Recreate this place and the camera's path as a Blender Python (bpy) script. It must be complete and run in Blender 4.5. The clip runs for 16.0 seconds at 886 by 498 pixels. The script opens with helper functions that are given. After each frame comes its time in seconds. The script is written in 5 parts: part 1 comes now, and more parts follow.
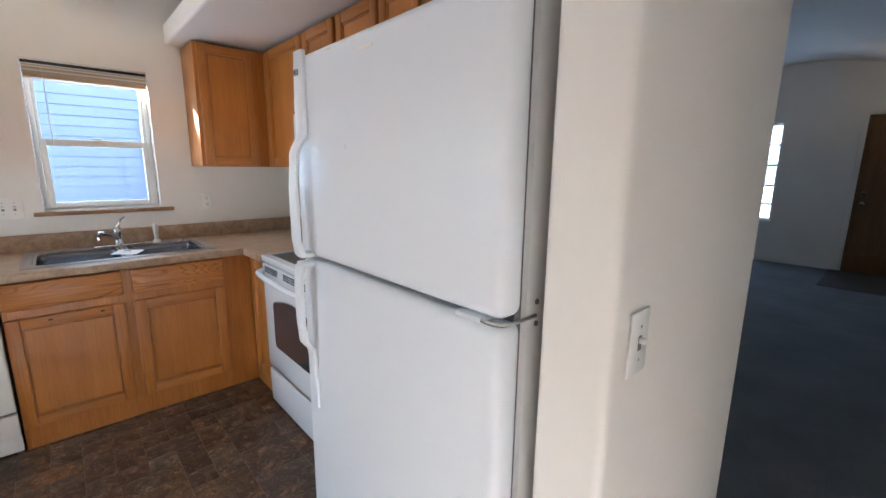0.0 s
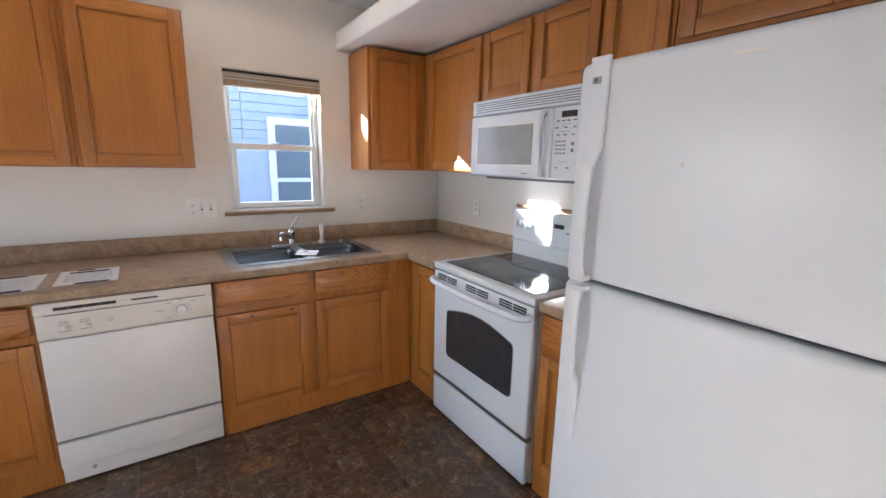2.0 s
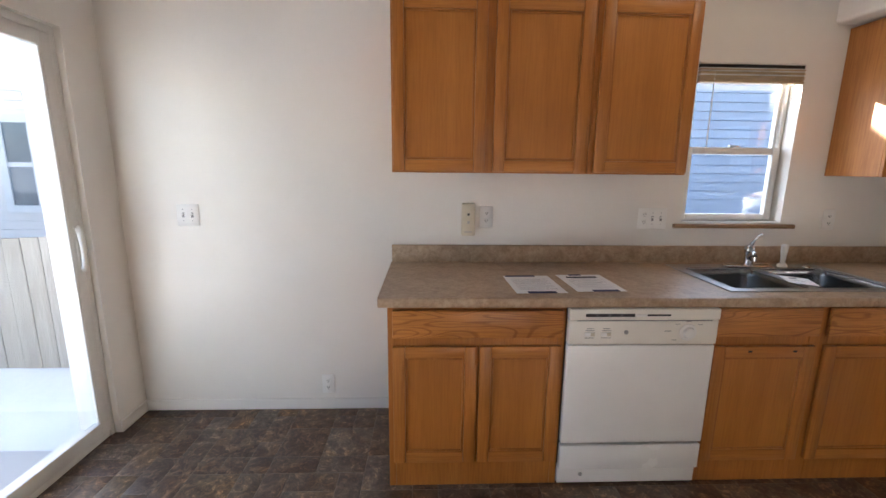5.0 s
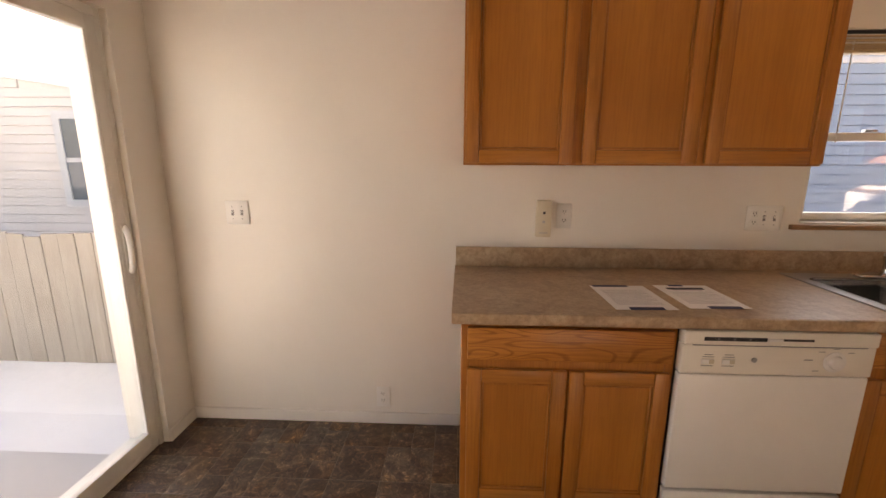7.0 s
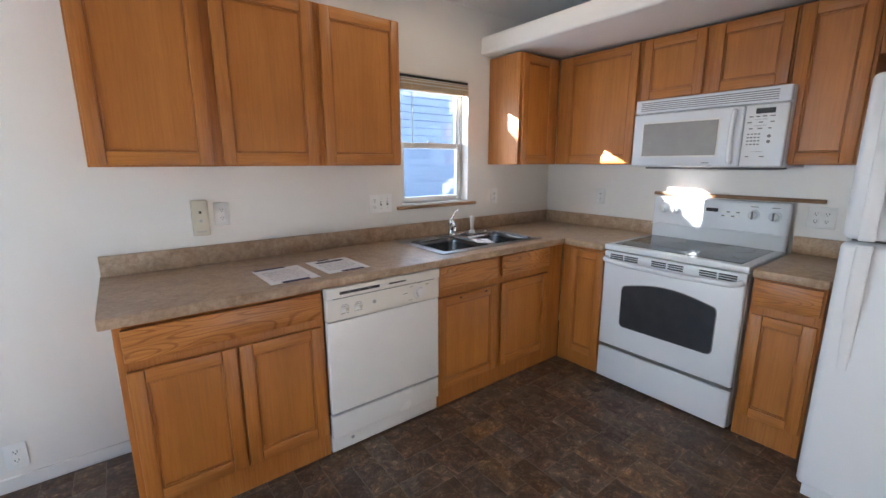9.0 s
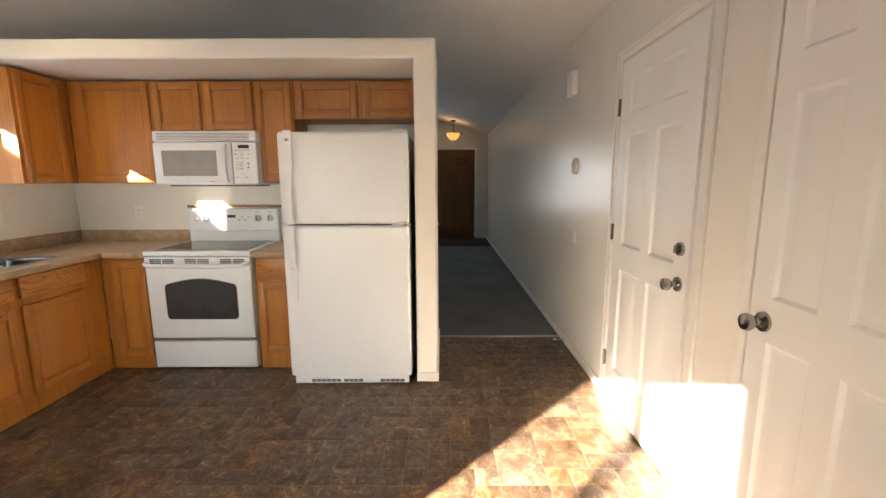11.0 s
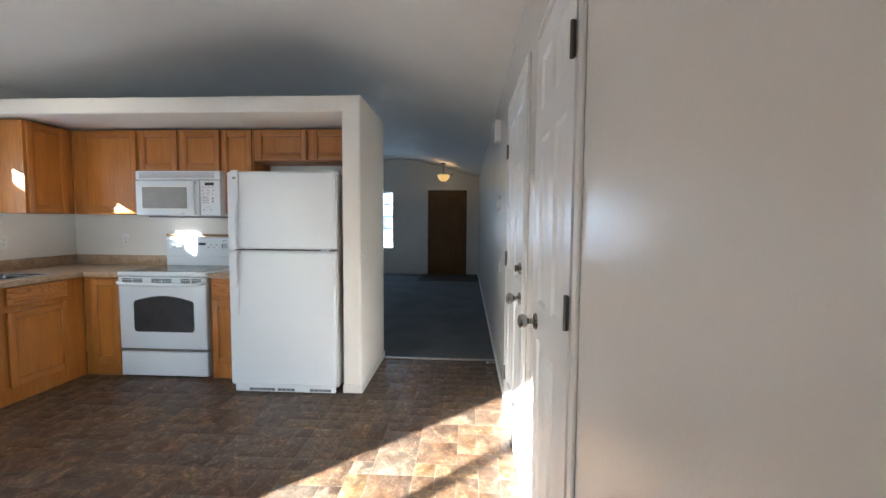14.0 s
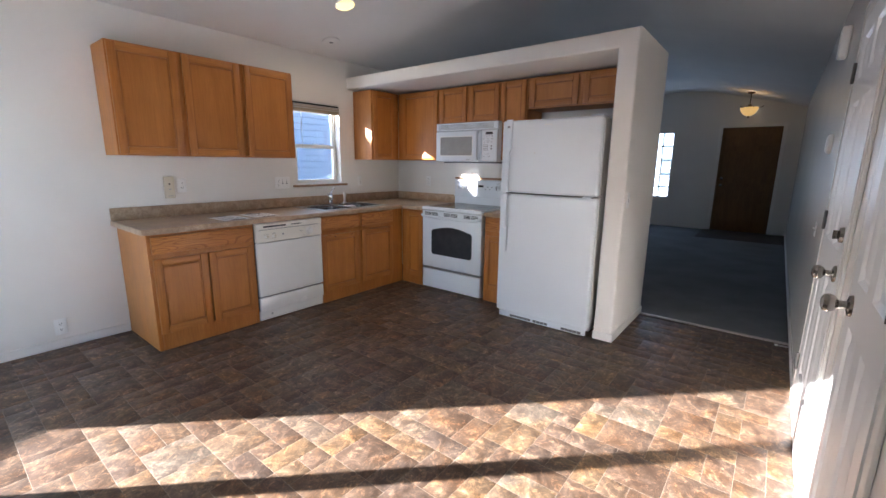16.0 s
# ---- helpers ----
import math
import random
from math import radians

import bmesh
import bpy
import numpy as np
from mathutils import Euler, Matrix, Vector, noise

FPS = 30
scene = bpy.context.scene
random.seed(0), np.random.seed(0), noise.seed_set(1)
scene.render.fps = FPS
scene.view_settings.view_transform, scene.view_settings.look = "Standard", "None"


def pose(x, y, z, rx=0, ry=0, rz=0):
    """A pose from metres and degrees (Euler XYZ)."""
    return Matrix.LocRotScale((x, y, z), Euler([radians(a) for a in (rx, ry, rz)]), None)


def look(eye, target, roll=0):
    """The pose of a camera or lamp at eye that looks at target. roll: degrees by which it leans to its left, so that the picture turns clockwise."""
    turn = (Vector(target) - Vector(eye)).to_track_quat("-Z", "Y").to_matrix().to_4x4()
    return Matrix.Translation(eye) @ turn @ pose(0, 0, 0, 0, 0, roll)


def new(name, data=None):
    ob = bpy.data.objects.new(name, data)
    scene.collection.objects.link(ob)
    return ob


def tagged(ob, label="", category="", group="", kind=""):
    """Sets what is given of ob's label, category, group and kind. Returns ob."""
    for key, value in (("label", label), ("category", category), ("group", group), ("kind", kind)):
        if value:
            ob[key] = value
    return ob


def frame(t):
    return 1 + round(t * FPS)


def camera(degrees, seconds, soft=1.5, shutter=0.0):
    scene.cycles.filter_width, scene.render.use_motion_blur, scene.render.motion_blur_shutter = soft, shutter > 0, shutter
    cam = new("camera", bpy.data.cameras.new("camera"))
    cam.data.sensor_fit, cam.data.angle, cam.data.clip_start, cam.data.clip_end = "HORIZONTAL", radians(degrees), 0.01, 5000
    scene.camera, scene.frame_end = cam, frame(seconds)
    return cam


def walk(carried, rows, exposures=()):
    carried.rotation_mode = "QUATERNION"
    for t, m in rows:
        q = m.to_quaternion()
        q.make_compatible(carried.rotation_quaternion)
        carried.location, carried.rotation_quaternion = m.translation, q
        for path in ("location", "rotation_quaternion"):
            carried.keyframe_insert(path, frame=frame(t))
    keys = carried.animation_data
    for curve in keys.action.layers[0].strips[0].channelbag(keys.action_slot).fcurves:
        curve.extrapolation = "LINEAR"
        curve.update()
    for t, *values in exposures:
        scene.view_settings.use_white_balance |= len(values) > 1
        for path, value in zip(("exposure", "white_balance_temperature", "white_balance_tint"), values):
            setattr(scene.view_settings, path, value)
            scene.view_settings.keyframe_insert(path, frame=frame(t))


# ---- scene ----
cam = camera(93.3, 16.0)
PATH = [
    (0, (0.308, -0.143, 1.366), (1.634, 1.305, 0.984), 0.6),
    (0.5, (0.269, -0.063, 1.380), (1.484, 1.480, 0.997), 0.9),
    (1, (0.193, 0.033, 1.388), (1.335, 1.63, 1.003), 1.1),
    (1.5, (0.076, 0.188, 1.407), (1.181, 1.807, 1.010), 1.3),
    (2, (-0.104, 0.322, 1.406), (0.983, 1.952, 1.007), 1.2),
    (2.5, (-0.325, 0.405, 1.416), (0.707, 2.071, 1.011), 1.2),
    (3, (-0.490, 0.537, 1.414), (0.471, 2.246, 1.008), 1.1),
    (3.5, (-0.667, 0.71, 1.416), (0.158, 2.487, 1.015), 1.0),
    (4, (-0.836, 0.806, 1.416), (-0.211, 2.662, 1.008), 1.0),
    (4.5, (-1.015, 0.859, 1.426), (-0.663, 2.784, 1.01), 0.9),
    (5, (-1.151, 0.918, 1.382), (-1.079, 2.879, 0.999), 0.6),
    (5.2, (-1.194, 0.952, 1.387), (-1.228, 2.913, 0.996), 0.5),
    (7.3, (-1.32, 1.176, 1.371), (-1.407, 3.13, 0.955), 0.2),
    (7.5, (-1.29, 1.169, 1.365), (-1.28, 3.127, 0.955), 0.1),
    (8, (-1.254, 1.126, 1.355), (-0.883, 3.048, 0.946), -0.0),
    (8.5, (-1.214, 0.98, 1.366), (-0.42, 2.77, 0.958), 0.0),
    (9, (-1.236, 0.806, 1.373), (-0.041, 2.358, 0.968), -0.1),
    (9.5, (-1.417, 0.64, 1.365), (0.132, 1.837, 0.959), -0.2),
    (10, (-1.509, 0.444, 1.369), (0.282, 1.236, 0.961), -0.3),
    (10.2, (-1.568, 0.381, 1.37), (0.299, 0.975, 0.967), -0.3),
    (12.3, (-1.992, -0.417, 1.329), (-0.025, -0.732, 1.144), -0.4),
    (12.5, (-1.993, -0.47, 1.32), (-0.022, -0.766, 1.16), -0.4),
    (13, (-2.042, -0.563, 1.302), (-0.057, -0.778, 1.184), -0.0),
    (13.5, (-2.118, -0.639, 1.303), (-0.123, -0.721, 1.197), 0.1),
    (14, (-2.163, -0.665, 1.306), (-0.17, -0.552, 1.179), 0.4),
    (14.5, (-2.195, -0.646, 1.315), (-0.239, -0.273, 1.131), 0.8),
    (15, (-2.223, -0.646, 1.308), (-0.361, 0.033, 1.043), 0.9),
    (15.5, (-2.247, -0.674, 1.299), (-0.542, 0.313, 0.952), 0.8),
    (16, (-2.236, -0.717, 1.329), (-0.698, 0.497, 0.927), 0.7),
]
EXPOSURES = [(0, 4.0, 5600, 11), (1.0, 3.95, 5600, 10), (1.5, 3.95, 5500, 8), (2.0, 3.94, 5750, 14), (3.5, 3.94, 5700, 13), (4.3, 3.8, 5700, 14), (5, 3.55, 6100, 15), (7.3, 3.25, 9200, 27), (8.0, 3.3, 9800, 24), (8.5, 3.54, 8100, 20), (9.0, 3.8, 5640, 11.5), (9.5, 3.94, 6300, 15), (10, 4.11, 8600, 16), (12.3, 3.93, 5550, 8), (14.0, 3.88, 5600, 6), (15, 3.75, 5250, 3), (15.5, 3.65, 5000, 4), (16, 3.53, 5600, 14)]
walk(cam, [(t, look(eye, target, roll)) for t, eye, target, roll in PATH], EXPOSURES)

# ---- world and sun ----
SUN_TRAVEL = Vector((1.0, -1.0, -0.503)).normalized()
world = bpy.data.worlds.new("world")
scene.world = world
world.use_nodes = True
wn, wl = world.node_tree.nodes, world.node_tree.links
sky = wn.new("ShaderNodeTexSky")
sky.sky_type, sky.sun_disc = "NISHITA", False
sky.sun_elevation = math.asin(-SUN_TRAVEL.z)
sky.sun_rotation = math.atan2(-SUN_TRAVEL.x, -SUN_TRAVEL.y)
wl.new(sky.outputs[0], wn["Background"].inputs[0])
wn["Background"].inputs[1].default_value = 0.062

sun = new("sun", bpy.data.lights.new("sun", "SUN"))
sun.data.energy, sun.data.angle, sun.data.color = 5.0, radians(0.6), (1.0, 0.93, 0.82)
sun.matrix_world = look(-40 * SUN_TRAVEL, (0, 0, 0))


def window_glow(name, m, w, h, energy, colour=(0.80, 0.90, 1.0)):
    lamp = bpy.data.lights.new(name, "AREA")
    lamp.shape, lamp.size, lamp.size_y, lamp.energy, lamp.color = "RECTANGLE", w, h, energy, colour
    ob = new(name, lamp)
    ob.matrix_world = m
    return ob


door_sky = window_glow("patio_door_daylight", look((-2.96, 2.13, 1.05), (-0.4, 1.3, 0.1)), 1.45, 1.6, 0.28, (0.55, 0.75, 1.0))
door_sky.data.spread = radians(115)
window_glow("sink_window_daylight", look((0.52, 3.30, 1.5), (0.52, 0, 1.5)), 0.5, 0.75, 0.35)
window_glow("front_window_daylight", look((8.38, 1.62, 1.35), (0, 1.62, 1.35)), 0.85, 1.35, 0.8, (0.62, 0.79, 1.0))


# ---- materials ----
def mat(name, rough=0.5, metal=0.0):
    m = bpy.data.materials.new(name)
    m.use_nodes = True
    b = m.node_tree.nodes["Principled BSDF"]
    b.inputs["Roughness"].default_value, b.inputs["Metallic"].default_value = rough, metal
    return m, m.node_tree.nodes, m.node_tree.links, b


def coords(n, l, scale=(1, 1, 1), which="Object", shift=False):
    tc, mp = n.new("ShaderNodeTexCoord"), n.new("ShaderNodeMapping")
    mp.inputs["Scale"].default_value = scale
    l.new(tc.outputs[which], mp.inputs["Vector"])
    if shift:
        info, mul = n.new("ShaderNodeObjectInfo"), n.new("ShaderNodeMath")
        mul.operation = "MULTIPLY"
        mul.inputs[1].default_value = 37.0
        l.new(info.outputs["Random"], mul.inputs[0])
        l.new(mul.outputs[0], mp.inputs["Location"])
    return mp.outputs["Vector"]


def ntex(n, l, vec, scale, detail=4.0, rough=0.55, distort=0.0):
    t = n.new("ShaderNodeTexNoise")
    t.inputs["Scale"].default_value, t.inputs["Detail"].default_value = scale, detail
    t.inputs["Roughness"].default_value, t.inputs["Distortion"].default_value = rough, distort
    l.new(vec, t.inputs["Vector"])
    return t.outputs["Fac"]


def ramp(n, l, fac, stops):
    r = n.new("ShaderNodeValToRGB")
    els = r.color_ramp.elements
    while len(els) < len(stops):
        els.new(0.5)
    for e, (p, c) in zip(els, stops):
        e.position = p
        e.color = (*c, 1) if len(c) == 3 else c
    l.new(fac, r.inputs["Fac"])
    return r.outputs["Color"]


def mix(n, l, a, b, fac, mode="MIX"):
    x = n.new("ShaderNodeMix")
    x.data_type, x.blend_type = "RGBA", mode
    for sock, v in ((x.inputs["Factor"], fac), (x.inputs["A"], a), (x.inputs["B"], b)):
        if isinstance(v, (int, float)):
            sock.default_value = v
        elif isinstance(v, tuple):
            sock.default_value = (*v, 1)
        else:
            l.new(v, sock)
    return x.outputs["Result"]


def bump(n, l, b, height, strength, dist=0.002):
    k = n.new("ShaderNodeBump")
    k.inputs["Strength"].default_value, k.inputs["Distance"].default_value = strength, dist
    l.new(height, k.inputs["Height"])
    l.new(k.outputs["Normal"], b.inputs["Normal"])


def rough_var(n, l, b, fac, lo, hi):
    mr = n.new("ShaderNodeMapRange")
    mr.inputs["To Min"].default_value, mr.inputs["To Max"].default_value = lo, hi
    l.new(fac, mr.inputs["Value"])
    l.new(mr.outputs["Result"], b.inputs["Roughness"])


def painted(name, colour, rough=0.5, var=0.04, tex=220.0, relief=0.1, sheen=True):
    m, n, l, b = mat(name, rough)
    v = coords(n, l)
    big = ntex(n, l, v, 1.7, 5)
    dark = tuple(c * (1 - var * 2) for c in colour)
    l.new(ramp(n, l, big, [(0.3, dark), (0.65, colour)]), b.inputs["Base Color"])
    fine = ntex(n, l, v, tex, 3)
    bump(n, l, b, fine, relief, 0.001)
    if sheen:
        rough_var(n, l, b, big, max(0.05, rough - 0.08), rough + 0.08)
    return m


def wood(name, along, light, mid, dark, rough=0.38, cathedral=0.0, grain=0.34):
    m, n, l, b = mat(name, rough)
    sc = {"z": (1, 1, 0.05), "x": (0.05, 1, 1), "y": (1, 0.05, 1)}[along]
    v = coords(n, l, sc, shift=True)
    fine = ntex(n, l, v, 130, 5, 0.6)
    wide = ntex(n, l, v, 9, 4, 0.6, 0.6)
    c1 = ramp(n, l, wide, [(0.3, mid), (0.7, light)])
    pores = ramp(n, l, fine, [(0.38, dark), (0.56, (1, 1, 1))])
    col = mix(n, l, c1, pores, grain, "MULTIPLY")
    if cathedral:
        sc2 = {"z": (5, 5, 0.7), "x": (0.7, 5, 5), "y": (5, 0.7, 5)}[along]
        v2 = coords(n, l, sc2, shift=True)
        w = ntex(n, l, v2, 1.5, 1.5, 0.4, 0.8)
        wave = n.new("ShaderNodeMath")
        wave.operation = "MULTIPLY"
        wave.inputs[1].default_value = 165.0
        l.new(w, wave.inputs[0])
        sn = n.new("ShaderNodeMath")
        sn.operation = "SINE"
        l.new(wave.outputs[0], sn.inputs[0])
        rings = ramp(n, l, sn.outputs[0], [(0.55, (1, 1, 1)), (0.98, dark)])
        col = mix(n, l, col, rings, cathedral, "MULTIPLY")
    mott = ntex(n, l, coords(n, l, shift=True), 3.0, 3)
    col = mix(n, l, col, ramp(n, l, mott, [(0.3, (0.82, 0.78, 0.74)), (0.65, (1, 1, 1))]), 0.7, "MULTIPLY")
    l.new(col, b.inputs["Base Color"])
    bump(n, l, b, fine, 0.12, 0.001)
    rough_var(n, l, b, wide, rough - 0.06, rough + 0.1)
    return m


WALL = painted("wall_paint", (0.86, 0.835, 0.785), 0.26, 0.025, 75, 0.5, False)
SOFFIT = painted("soffit_paint", (0.86, 0.825, 0.77), 0.55, 0.02, 160, 0.25)
CEIL = painted("ceiling_paint", (0.84, 0.82, 0.79), 0.8, 0.03, 90, 0.35)
TRIM = painted("trim_paint", (0.85, 0.83, 0.79), 0.35, 0.03, 60, 0.05)
DOORW = painted("door_paint", (0.87, 0.87, 0.86), 0.3, 0.02, 80, 0.06)
OAK_Z = wood("oak_upright", "z", (0.576, 0.234, 0.048), (0.453, 0.168, 0.030), (0.42, 0.30, 0.2), 0.34, 0.0, 0.26)
OAK_X = wood("oak_lengthwise", "x", (0.581, 0.238, 0.049), (0.463, 0.175, 0.033), (0.42, 0.30, 0.2), 0.34, 0.0, 0.26)
OAK_D = wood("oak_drawer", "x", (0.642, 0.277, 0.067), (0.532, 0.206, 0.042), (0.42, 0.27, 0.16), 0.34, 0.55)
OAK_P = wood("oak_panel", "z", (0.595, 0.239, 0.045), (0.474, 0.177, 0.030), (0.45, 0.32, 0.22), 0.34, 0.0, 0.16)
# darker than the stiles: shadow line round the panel put into the colour
OAK_BEAD = wood("oak_bead", "z", (0.492, 0.194, 0.038), (0.379, 0.136, 0.023), (0.42, 0.30, 0.2), 0.36)
OAK_SIDE = wood("oak_side", "z", (0.562, 0.238, 0.061), (0.460, 0.182, 0.040), (0.5, 0.38, 0.28), 0.4)
SILLW = wood("sill_wood", "x", (0.36, 0.21, 0.10), (0.28, 0.155, 0.07), (0.4, 0.28, 0.18), 0.5)
DARKDOOR = wood("front_door_wood", "z", (0.22, 0.115, 0.036), (0.17, 0.083, 0.024), (0.3, 0.2, 0.1), 0.5)


def laminate():
    m, n, l, b = mat("counter_laminate", 0.38)
    v = coords(n, l)
    a = ntex(n, l, v, 16, 6, 0.65, 0.6)
    c = ntex(n, l, v, 70, 5, 0.7)
    base = ramp(n, l, a, [(0.28, (0.34, 0.228, 0.142)), (0.5, (0.47, 0.335, 0.218)), (0.72, (0.57, 0.435, 0.295))])
    spots = ramp(n, l, c, [(0.34, (0.45, 0.38, 0.3)), (0.55, (1, 1, 1))])
    l.new(mix(n, l, base, spots, 0.42, "MULTIPLY"), b.inputs["Base Color"])
    bump(n, l, b, c, 0.05, 0.001)
    rough_var(n, l, b, a, 0.3, 0.45)
    return m


def slate():
    m, n, l, b = mat("slate_vinyl", 0.32)
    v = coords(n, l, which="Object", shift=False)
    info = n.new("ShaderNodeObjectInfo")
    geo = n.new("ShaderNodeNewGeometry")
    rnd = n.new("ShaderNodeMath")
    rnd.operation = "ADD"
    l.new(info.outputs["Random"], rnd.inputs[0])
    l.new(geo.outputs["Random Per Island"], rnd.inputs[1])
    fr = n.new("ShaderNodeMath")
    fr.operation = "FRACT"
    l.new(rnd.outputs[0], fr.inputs[0])
    tone = ramp(n, l, fr.outputs[0], [(0.0, (0.088, 0.060, 0.042)), (0.16, (0.108, 0.074, 0.053)), (0.32, (0.096, 0.072, 0.058)), (0.46, (0.145, 0.099, 0.057)), (0.60, (0.100, 0.069, 0.048)), (0.74, (0.130, 0.107, 0.086)), (0.88, (0.095, 0.060, 0.039)), (1.0, (0.108, 0.077, 0.055))])
    off = n.new("ShaderNodeVectorMath")
    off.operation = "ADD"
    comb = n.new("ShaderNodeCombineXYZ")
    mul = n.new("ShaderNodeMath")
    mul.operation = "MULTIPLY"
    mul.inputs[1].default_value = 53.0
    l.new(fr.outputs[0], mul.inputs[0])
    l.new(mul.outputs[0], comb.inputs[2])
    l.new(v, off.inputs[0])
    l.new(comb.outputs[0], off.inputs[1])
    a = ntex(n, l, off.outputs[0], 10, 7, 0.66, 1.2)
    c = ntex(n, l, off.outputs[0], 60, 6, 0.7, 0.5)
    cloud = ramp(n, l, a, [(0.30, (0.34, 0.27, 0.22)), (0.44, (0.72, 0.64, 0.57)), (0.54, (1.0, 0.95, 0.89)), (0.66, (1.7, 1.6, 1.45))])
    col = mix(n, l, tone, cloud, 0.9, "MULTIPLY")
    warm = ntex(n, l, off.outputs[0], 5.0, 4, 0.6, 0.8)
    col = mix(n, l, col, ramp(n, l, warm, [(0.34, (0.93, 0.97, 1.02)), (0.5, (1, 1, 1)), (0.66, (1.25, 1.03, 0.74))]), 0.7, "MULTIPLY")
    flecks = ramp(n, l, ntex(n, l, off.outputs[0], 13, 6, 0.62, 2.4), [(0.55, (1, 1, 1)), (0.60, (2.6, 2.45, 2.25)), (0.65, (1.3, 1.25, 1.2))])
    col = mix(n, l, col, flecks, 0.75, "MULTIPLY")
    veins = ramp(n, l, ntex(n, l, off.outputs[0], 9, 4, 0.6, 3.2), [(0.485, (1, 1, 1)), (0.5, (2.4, 2.25, 2.05)), (0.515, (1, 1, 1))])
    col = mix(n, l, col, veins, 0.8, "MULTIPLY")
    col = mix(n, l, col, ramp(n, l, c, [(0.33, (0.55, 0.51, 0.48)), (0.62, (1.2, 1.18, 1.15))]), 0.7, "MULTIPLY")
    l.new(col, b.inputs["Base Color"])
    bump(n, l, b, a, 0.25, 0.003)
    rough_var(n, l, b, c, 0.38, 0.56)
    return m


def carpet():
    m, n, l, b = mat("carpet_pile", 0.95)
    v = coords(n, l)
    big, fine = ntex(n, l, v, 2.2, 4), ntex(n, l, v, 260, 3, 0.7)
    c = ramp(n, l, big, [(0.3, (0.135, 0.14, 0.15)), (0.7, (0.20, 0.205, 0.215))])
    l.new(mix(n, l, c, ramp(n, l, fine, [(0.3, (0.55, 0.55, 0.55)), (0.7, (1.2, 1.2, 1.2))]), 0.8, "MULTIPLY"), b.inputs["Base Color"])
    bump(n, l, b, fine, 0.8, 0.006)
    return m


def plain(name, colour, rough, metal=0.0, var=0.05, scale=14.0, relief=0.0):
    m, n, l, b = mat(name, rough, metal)
    f = ntex(n, l, coords(n, l, shift=True), scale, 4)
    l.new(ramp(n, l, f, [(0.3, tuple(c * (1 - 2 * var) for c in colour)), (0.7, colour)]), b.inputs["Base Color"])
    if var > 0.01:
        rough_var(n, l, b, f, max(0.03, rough - 0.05), rough + 0.05)
    if relief:
        bump(n, l, b, ntex(n, l, coords(n, l), 260, 2), relief, 0.001)
    return m


LAM, SLATE, CARPET = laminate(), slate(), carpet()
# cool tint of the daylight is put into these two white enamels
APPL = plain("appliance_enamel", (0.82, 0.855, 0.895), 0.24, var=0.004, scale=3)
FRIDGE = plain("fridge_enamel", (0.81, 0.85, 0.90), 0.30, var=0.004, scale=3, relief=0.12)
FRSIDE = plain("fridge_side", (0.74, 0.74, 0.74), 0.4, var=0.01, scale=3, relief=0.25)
BISQUE = plain("bisque_plastic", (0.68, 0.62, 0.49), 0.4, var=0.04)
DWHITE = plain("dishwasher_white", (0.90, 0.89, 0.87), 0.26, var=0.02, scale=4)
DPANEL = plain("dishwasher_panel", (0.86, 0.825, 0.755), 0.32, var=0.02, scale=4)
PLATE = plain("plate_plastic", (0.88, 0.875, 0.85), 0.35, var=0.02)
GASKET = plain("gasket_grey", (0.16, 0.165, 0.175), 0.6)
BLACK = plain("black_plastic", (0.012, 0.012, 0.013), 0.4, var=0.1)
GREY = plain("print_grey", (0.25, 0.25, 0.26), 0.5)
CHROME = plain("chrome", (0.60, 0.60, 0.61), 0.10, 1.0, 0.02)
SINKST = plain("sink_steel", (0.27, 0.275, 0.285), 0.24, 1.0, 0.03, 8)
STEEL = plain("stainless_steel", (0.46, 0.46, 0.46), 0.30, 1.0, 0.02, 8)
NICKEL = plain("satin_nickel", (0.36, 0.345, 0.32), 0.17, 1.0, 0.06)
GUNMETAL = plain("hinge_metal", (0.16, 0.15, 0.14), 0.38, 1.0, 0.1)
BRONZE = plain("dark_bronze", (0.05, 0.035, 0.025), 0.4, 0.7)
COOKTOP = plain("cooktop_glass", (0.012, 0.012, 0.014), 0.06, 0.0, 0.1)
OVENGL = plain("oven_glass", (0.045, 0.048, 0.055), 0.10, 0.0, 0.1)
PAPER = plain("paper", (0.92, 0.92, 0.92), 0.7, var=0.02)
INK = plain("ink", (0.03, 0.03, 0.05), 0.7)
PALEINK = plain("pale_print", (0.45, 0.45, 0.47), 0.7)
NAVY = plain("navy_print", (0.04, 0.05, 0.13), 0.6)
VINYL = plain("window_vinyl", (0.80, 0.79, 0.75), 0.35, var=0.02)
BLIND = plain("blind_slat", (0.62, 0.47, 0.28), 0.5, var=0.1)
CONCRETE = painted("patio_concrete", (0.52, 0.52, 0.53), 0.9, 0.1, 40, 0.5)
STRIP = plain("threshold_metal", (0.55, 0.52, 0.47), 0.4, 0.9)
GROUT = plain("floor_joint", (0.27, 0.225, 0.175), 0.6)
FENCEW = wood("weathered_board", "z", (0.40, 0.37, 0.34), (0.30, 0.275, 0.25), (0.35, 0.33, 0.3), 0.85)
SIDING = painted("siding_paint", (0.24, 0.295, 0.385), 0.6, 0.05, 30, 0.2)
WHITESIDE = painted("white_siding_paint", (0.60, 0.56, 0.54), 0.6, 0.06, 30, 0.2)
FARTRIM = plain("far_trim_paint", (0.50, 0.51, 0.53), 0.6)
DARKGL = plain("far_glass", (0.10, 0.13, 0.16), 0.08, 0.0, 0.1)
MATT = painted("door_mat_tile", (0.05, 0.042, 0.035), 0.7, 0.2, 60, 0.4)


